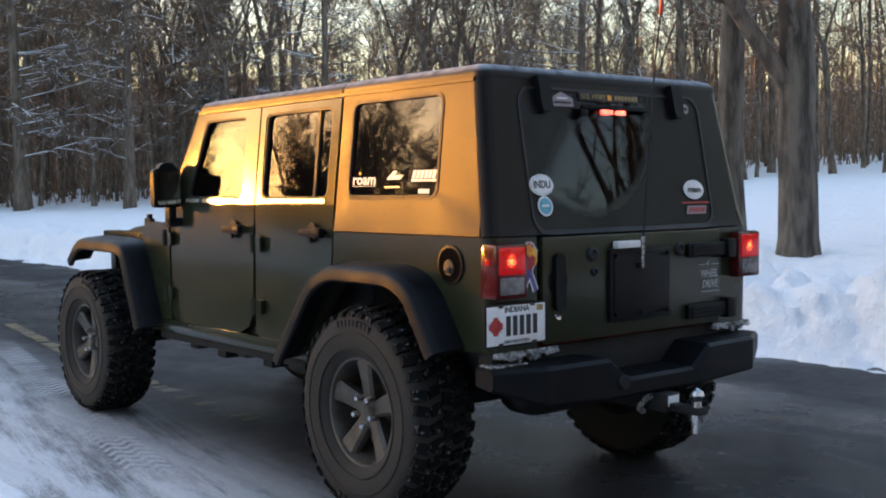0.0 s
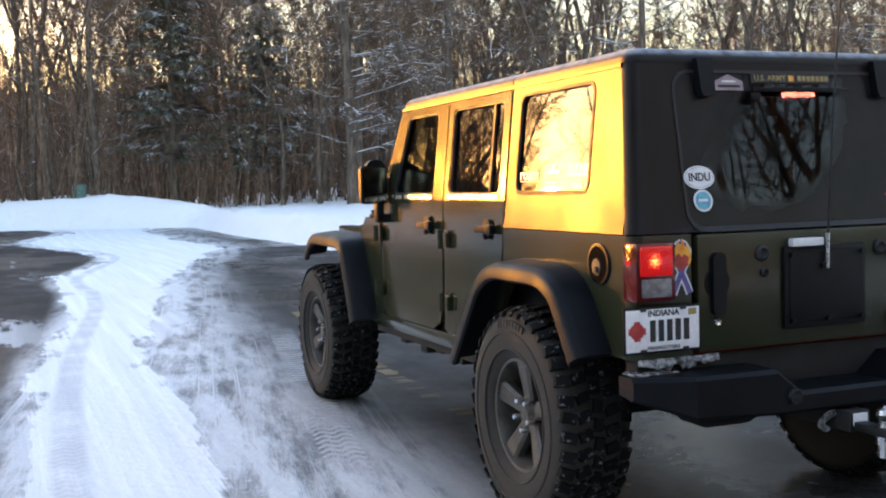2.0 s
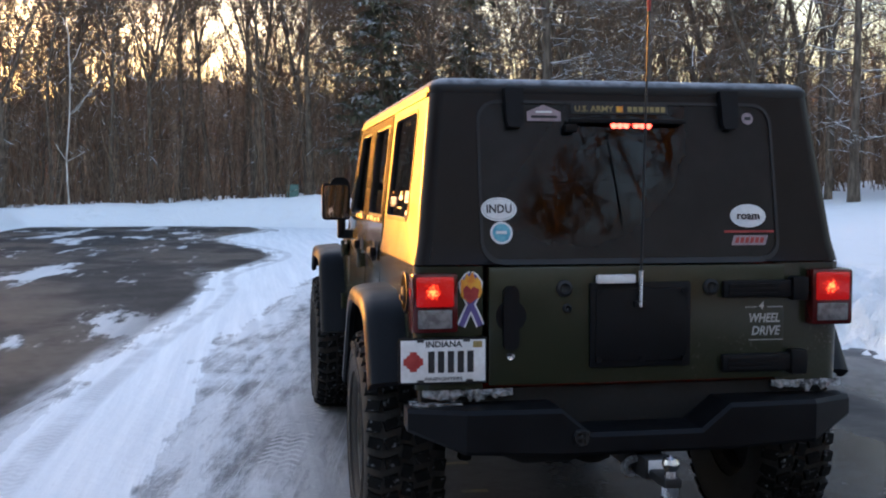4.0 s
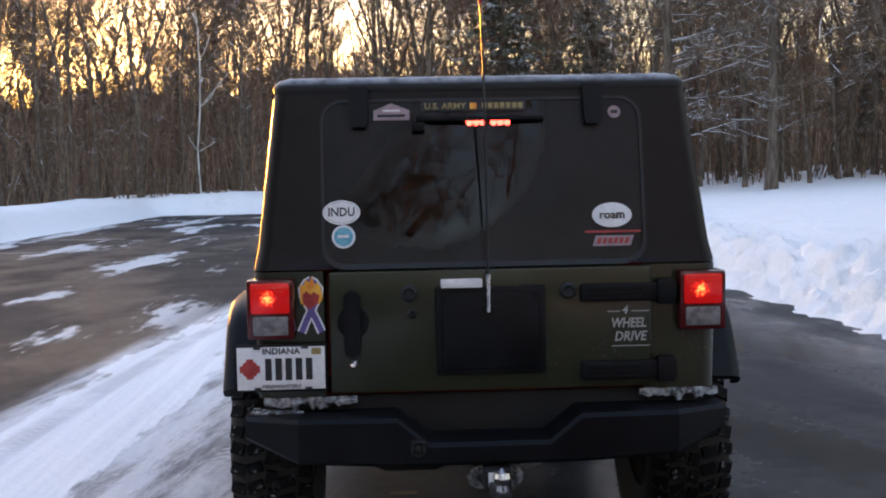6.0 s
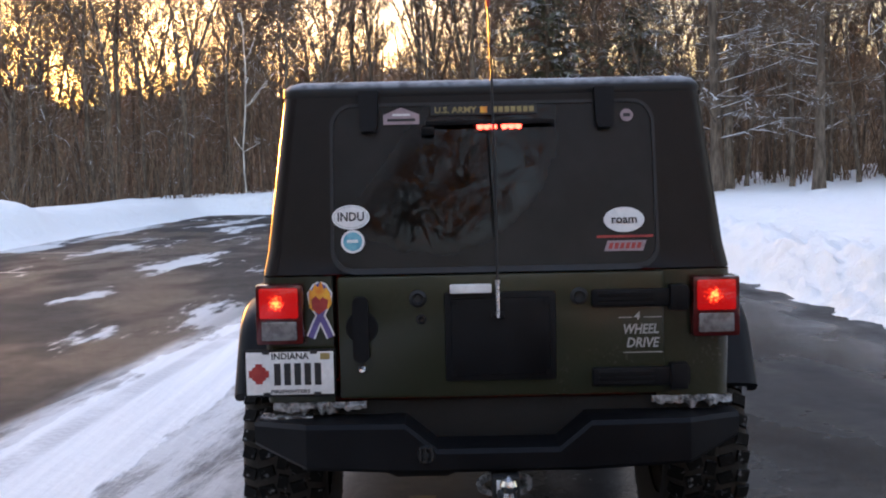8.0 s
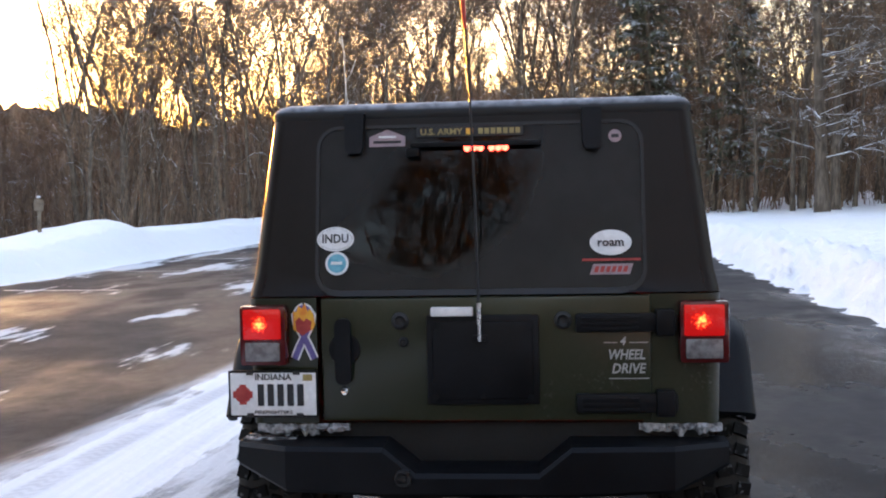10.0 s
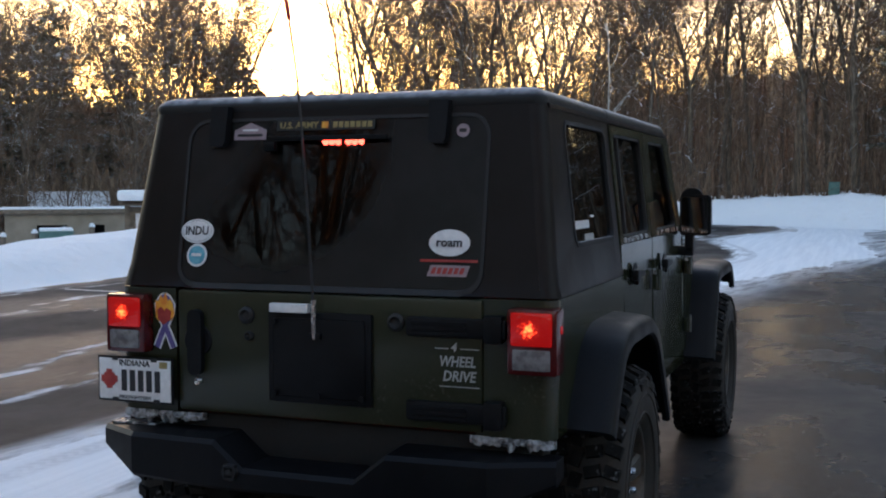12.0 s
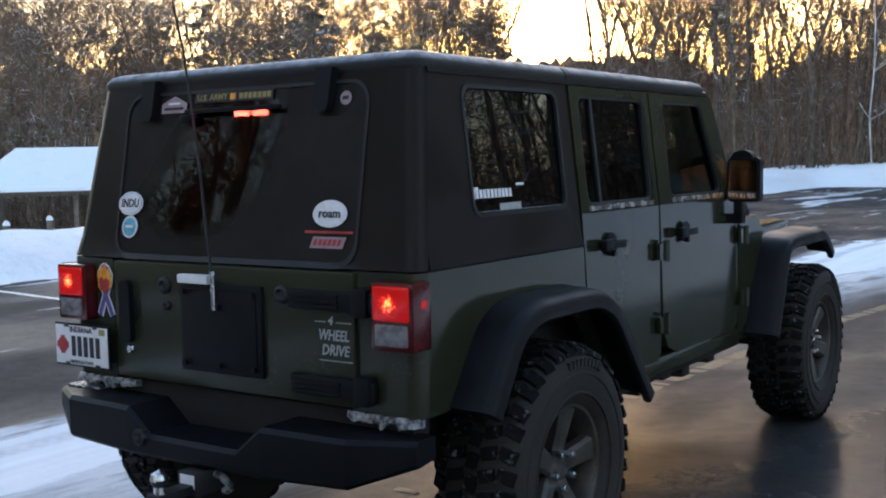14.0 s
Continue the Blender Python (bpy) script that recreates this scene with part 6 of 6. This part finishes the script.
# ice crusts under the rear corners
def crust(x0, x1, seed):
    r = random.Random(seed)
    bm = bmesh.new()
    n = 26
    rings = []
    for i in range(n):
        x_ = x0 + (x1 - x0) * i / (n - 1)
        k = math.sin(math.pi * (i + 0.6) / n)
        rings.append([bm.verts.new((x_, -0.006 - 0.012 * k * r.random(), 0.740 - 0.003 * r.random())), bm.verts.new((x_, -0.012 - 0.016 * k * r.random(), 0.730 - 0.012 * r.random())),
                      bm.verts.new((x_, -0.006 - 0.014 * r.random(), 0.718 - 0.026 * k * r.random())), bm.verts.new((x_, 0.02, 0.712)), bm.verts.new((x_, 0.02, 0.736))])
    for a_, b_ in zip(rings, rings[1:]):
        for k in range(5):
            bm.faces.new((a_[k], a_[(k + 1) % 5], b_[(k + 1) % 5], b_[k]))
    bm.faces.new(rings[0])
    bm.faces.new(rings[-1][::-1])
    part("ice_crust", bm, M["ice"], jeep, "rough dirty ice under the rear corner", 20)


crust(-0.755, -0.44, 3)
crust(0.53, 0.80, 4)


# wheels
def tyre_material():
    n = Nodes("tyre_with_packed_snow")
    coarse, fine = n.noise(9.0, 4.0), n.noise(70.0, 3.0)
    color = n.mix(n.ramp(coarse, 0.35, 0.7), rgb(0.003, 0.003, 0.003), rgb(0.009, 0.0085, 0.008))
    snowy = n.math("MULTIPLY", n.ramp(n.noise(40.0, 4.0), 0.58, 0.74), 0.34)
    color = n.mix(snowy, color, rgb(0.55, 0.56, 0.58))
    return n.surface(color, 0.75, 0.0, n.bump(fine, 0.4, 0.004), 0.0, 0.12)


M["tread"] = tyre_material()


def wheel(name):
    """One wheel about its own centre, outer side towards -x."""
    R = 0.437
    ob = part(name, lathe([(-0.112, 0.232), (-0.122, 0.228), (-0.120, 0.216), (-0.095, 0.206), (0.08, 0.200), (0.11, 0.226)], 56, "x"), M["rim"], jeep, "satin grey five-spoke alloy wheel with mud-terrain tyre", 40)
    prof = [(0.12, 0.225), (0.150, 0.30), (0.152, 0.37), (0.135, 0.408), (0.10, 0.421), (-0.10, 0.421), (-0.135, 0.408), (-0.152, 0.37), (-0.154, 0.32), (-0.150, 0.275), (-0.134, 0.236), (-0.115, 0.222)]
    bm = lathe(prof, 64, "x")
    for rr, out in ((0.268, -0.1525), (0.335, -0.1565)):
        add_lathe(bm, [(out + 0.006, rr - 0.006), (out - 0.001, rr - 0.003), (out - 0.001, rr + 0.003), (out + 0.006, rr + 0.006)], 48, "x")
    tyre = part("tyre", bm, M["tyre"], ob, "dusty black mud-terrain tyre", 50)
    bm = bmesh.new()
    n = 38
    rr = random.Random(2)
    for k in range(n):
        for row, (x0, x1, h, shift, ln) in enumerate(((-0.151, -0.098, R, 0.0, 0.046), (-0.088, -0.030, R, 0.35, 0.042), (-0.020, 0.020, R - 0.002, 0.1, 0.054), (0.030, 0.088, R, 0.6, 0.042), (0.098, 0.151, R, 0.5, 0.046))):
            ang = 2 * math.pi * (k + shift) / n
            m = Euler((ang, 0, 0)).to_matrix().to_4x4() @ Matrix.Translation((0, 0, h)) @ Euler((0, 0, radians((14 if row % 2 else -12) + rr.uniform(-3, 3)))).to_matrix().to_4x4()
            drop = 0.040 if row in (0, 4) else 0.020
            a_ = [(x0, -ln / 2), (x1, -ln / 2), (x1, ln / 2), (x0, ln / 2)]
            cx = (x0 + x1) / 2
            topv = []
            for u, v in a_:
                side = (row == 0 and u == x0) or (row == 4 and u == x1)
                topv.append(bm.verts.new(m @ Vector((cx + (u - cx) * 0.9, v * 0.88, -0.022 if side else 0.0))))
            low = [bm.verts.new(m @ Vector((u, v, -drop))) for u, v in a_]
            bm.faces.new(topv)
            for i in range(4):
                j = (i + 1) % 4
                bm.faces.new((low[i], low[j], topv[j], topv[i]))
    for base, count, wide in ((0.3, 9, 0.055), (math.pi + 0.3, 7, 0.07)):
        marks = bmesh.new()
        for k in range(count):
            m = Euler((base - wide * 1.35 * k, 0, 0)).to_matrix().to_4x4() @ Matrix.Translation((-0.1565, 0, 0.372))
            add_box(marks, -0.0025, 0.010, -wide * 0.17, wide * 0.17, -0.013, 0.013, 0.0, m)
        part("sidewall_marking", marks, M["tyre"], ob, "raised sidewall marking")
    part("tread", bm, M["tread"], ob, "deep tread blocks packed with snow", 20)
    part("rim_back", lathe([(0.02, 0.202), (0.02, 0.0)], 40, "x"), M["dark"], ob)
    for k in range(5):
        m = Euler((2 * math.pi * k / 5, 0, 0)).to_matrix().to_4x4()
        bm = bmesh.new()
        secs = []
        for r_, w, xf, th in ((0.035, 0.038, -0.078, 0.06), (0.085, 0.036, -0.086, 0.055), (0.15, 0.041, -0.098, 0.045), (0.212, 0.050, -0.108, 0.04)):
            secs.append([bm.verts.new(m @ Vector(c)) for c in ((xf + th, -w, r_), (xf + 0.012, -w, r_), (xf, -w + 0.012, r_), (xf, w - 0.012, r_), (xf + 0.012, w, r_), (xf + th, w, r_))])
        for a_, b_ in zip(secs, secs[1:]):
            for i in range(6):
                j = (i + 1) % 6
                bm.faces.new((a_[i], a_[j], b_[j], b_[i]))
        bm.faces.new(secs[0])
        bm.faces.new(secs[-1][::-1])
        part("spoke", bm, M["rim"], ob, "", 30)
        m2 = Euler((2 * math.pi * (k + 0.5) / 5, 0, 0)).to_matrix().to_4x4()
        c = m2 @ Vector((0, 0, 0.062))
        part("lug_nut", lathe([(-0.118, 0.0), (-0.118, 0.010), (-0.112, 0.0135), (-0.075, 0.0135)], 6, "x", c), M["steel"], ob, "bright lug nut")
    part("hub_cap", lathe([(-0.100, 0.0), (-0.098, 0.030), (-0.080, 0.040), (-0.02, 0.085)], 24, "x"), M["rim"], ob)
    return ob


first = wheel("wheel")
spots = ((-1, 0.690, 0), (-1, 3.637, 24), (1, 0.690, 10), (1, 3.637, 40))
for k, (s, y_, turn) in enumerate(spots):
    m_ = Matrix.Translation((flank(s, 0.772), y_, 0.434)) @ Euler((0, 0, 0 if s < 0 else math.pi)).to_matrix().to_4x4() @ Euler((radians(turn), 0, 0)).to_matrix().to_4x4()
    if k == 0:
        first.matrix_basis = m_
    else:
        copy_thing(first, m_)

# axles, exhaust and frame seen under the body
part("axle", add_lathe(tube([(-0.62, 0.69, 0.434), (0.62, 0.69, 0.434)], 0.045, 10), [(-0.16, 0.0), (-0.13, 0.09), (-0.05, 0.135), (0.05, 0.135), (0.13, 0.09), (0.16, 0.0)], 18, "y", (0.06, 0.69, 0.43)), M["dark"], jeep, "dark rear axle and differential")
part("axle", tube([(-0.62, 3.637, 0.434), (0.62, 3.637, 0.434)], 0.045, 10), M["dark"], jeep, "dark front axle")
for s in (-1, 1):
    part("frame_rail", box(s * 0.42 - 0.04, s * 0.42 + 0.04, 0.05, 3.9, 0.52, 0.64, 0.01), M["dark"], jeep)
    part("damper", tube([(s * 0.50, 0.56, 0.36), (s * 0.46, 0.48, 0.80)], 0.03, 8), M["dark"], jeep)
    part("mud_skirt", box(min(s * 0.60, s * 0.74), max(s * 0.60, s * 0.72), 1.32, 2.9, 0.515, 0.565, 0.01), M["dark"], jeep)
    for k, (y_, drop) in enumerate(((1.42, 0.030), (1.72, 0.045), (1.98, 0.025), (2.20, 0.050), (2.52, 0.035))):
        part("underbody_bracket", box(min(s * 0.60, s * 0.70), max(s * 0.60, s * 0.70), y_, y_ + 0.09, 0.515 - drop, 0.52, 0.006), M["dark"], jeep)
part("silencer", lathe([(-0.20, 0.0), (-0.17, 0.062), (-0.08, 0.098), (0.10, 0.098), (0.17, 0.070), (0.21, 0.0)], 18, "x", (-0.27, 0.22, 0.515)), M["dark"], jeep, "dark exhaust silencer across the tail")
part("exhaust_pipe", tube([(-0.08, 0.17, 0.50), (0.05, 0.30, 0.50), (0.10, 0.55, 0.53), (0.12, 1.2, 0.54)], 0.028, 10), M["dark"], jeep)

# cabin
for x_, y_ in ((-0.36, 2.02), (0.36, 2.02), (-0.36, 1.22), (0.36, 1.22)):
    seat = part("seat_base", box(x_ - 0.24, x_ + 0.24, y_ - 0.22, y_ + 0.26, 0.72, 0.98, 0.05), M["seat"], jeep, "grey cloth seat")
    part("seat_back", box(x_ - 0.23, x_ + 0.23, y_ - 0.32, y_ - 0.18, 0.95, 1.47, 0.05), M["seat"], seat)
    part("head_rest", box(x_ - 0.12, x_ + 0.12, y_ - 0.31, y_ - 0.21, 1.49, 1.64, 0.04), M["seat"], seat)
part("dashboard", box(-0.70, 0.70, 2.42, 2.68, 0.90, 1.20, 0.05), M["plastic"], jeep, "black dashboard")
part("steering_wheel", add_lathe(bmesh.new(), [(0.0, 0.170), (0.014, 0.184), (0.0, 0.198), (-0.014, 0.184), (0.0, 0.170)], 28, "y", (-0.36, 2.36, 1.19)), M["plastic"], jeep, "black steering wheel")
for s in (-1, 1):
    part("roll_bar", tube([(s * 0.60, 0.22, 0.80), (s * 0.60, 0.30, 1.60), (s * 0.58, 0.42, 1.70), (s * 0.58, 1.70, 1.72), (s * 0.58, 2.42, 1.70)], 0.032, 8), M["seal"], jeep, "padded black roll bar")
part("cargo_cover", box(-0.70, 0.70, 0.08, 0.95, 0.74, 0.80, 0.02), M["dark"], jeep)
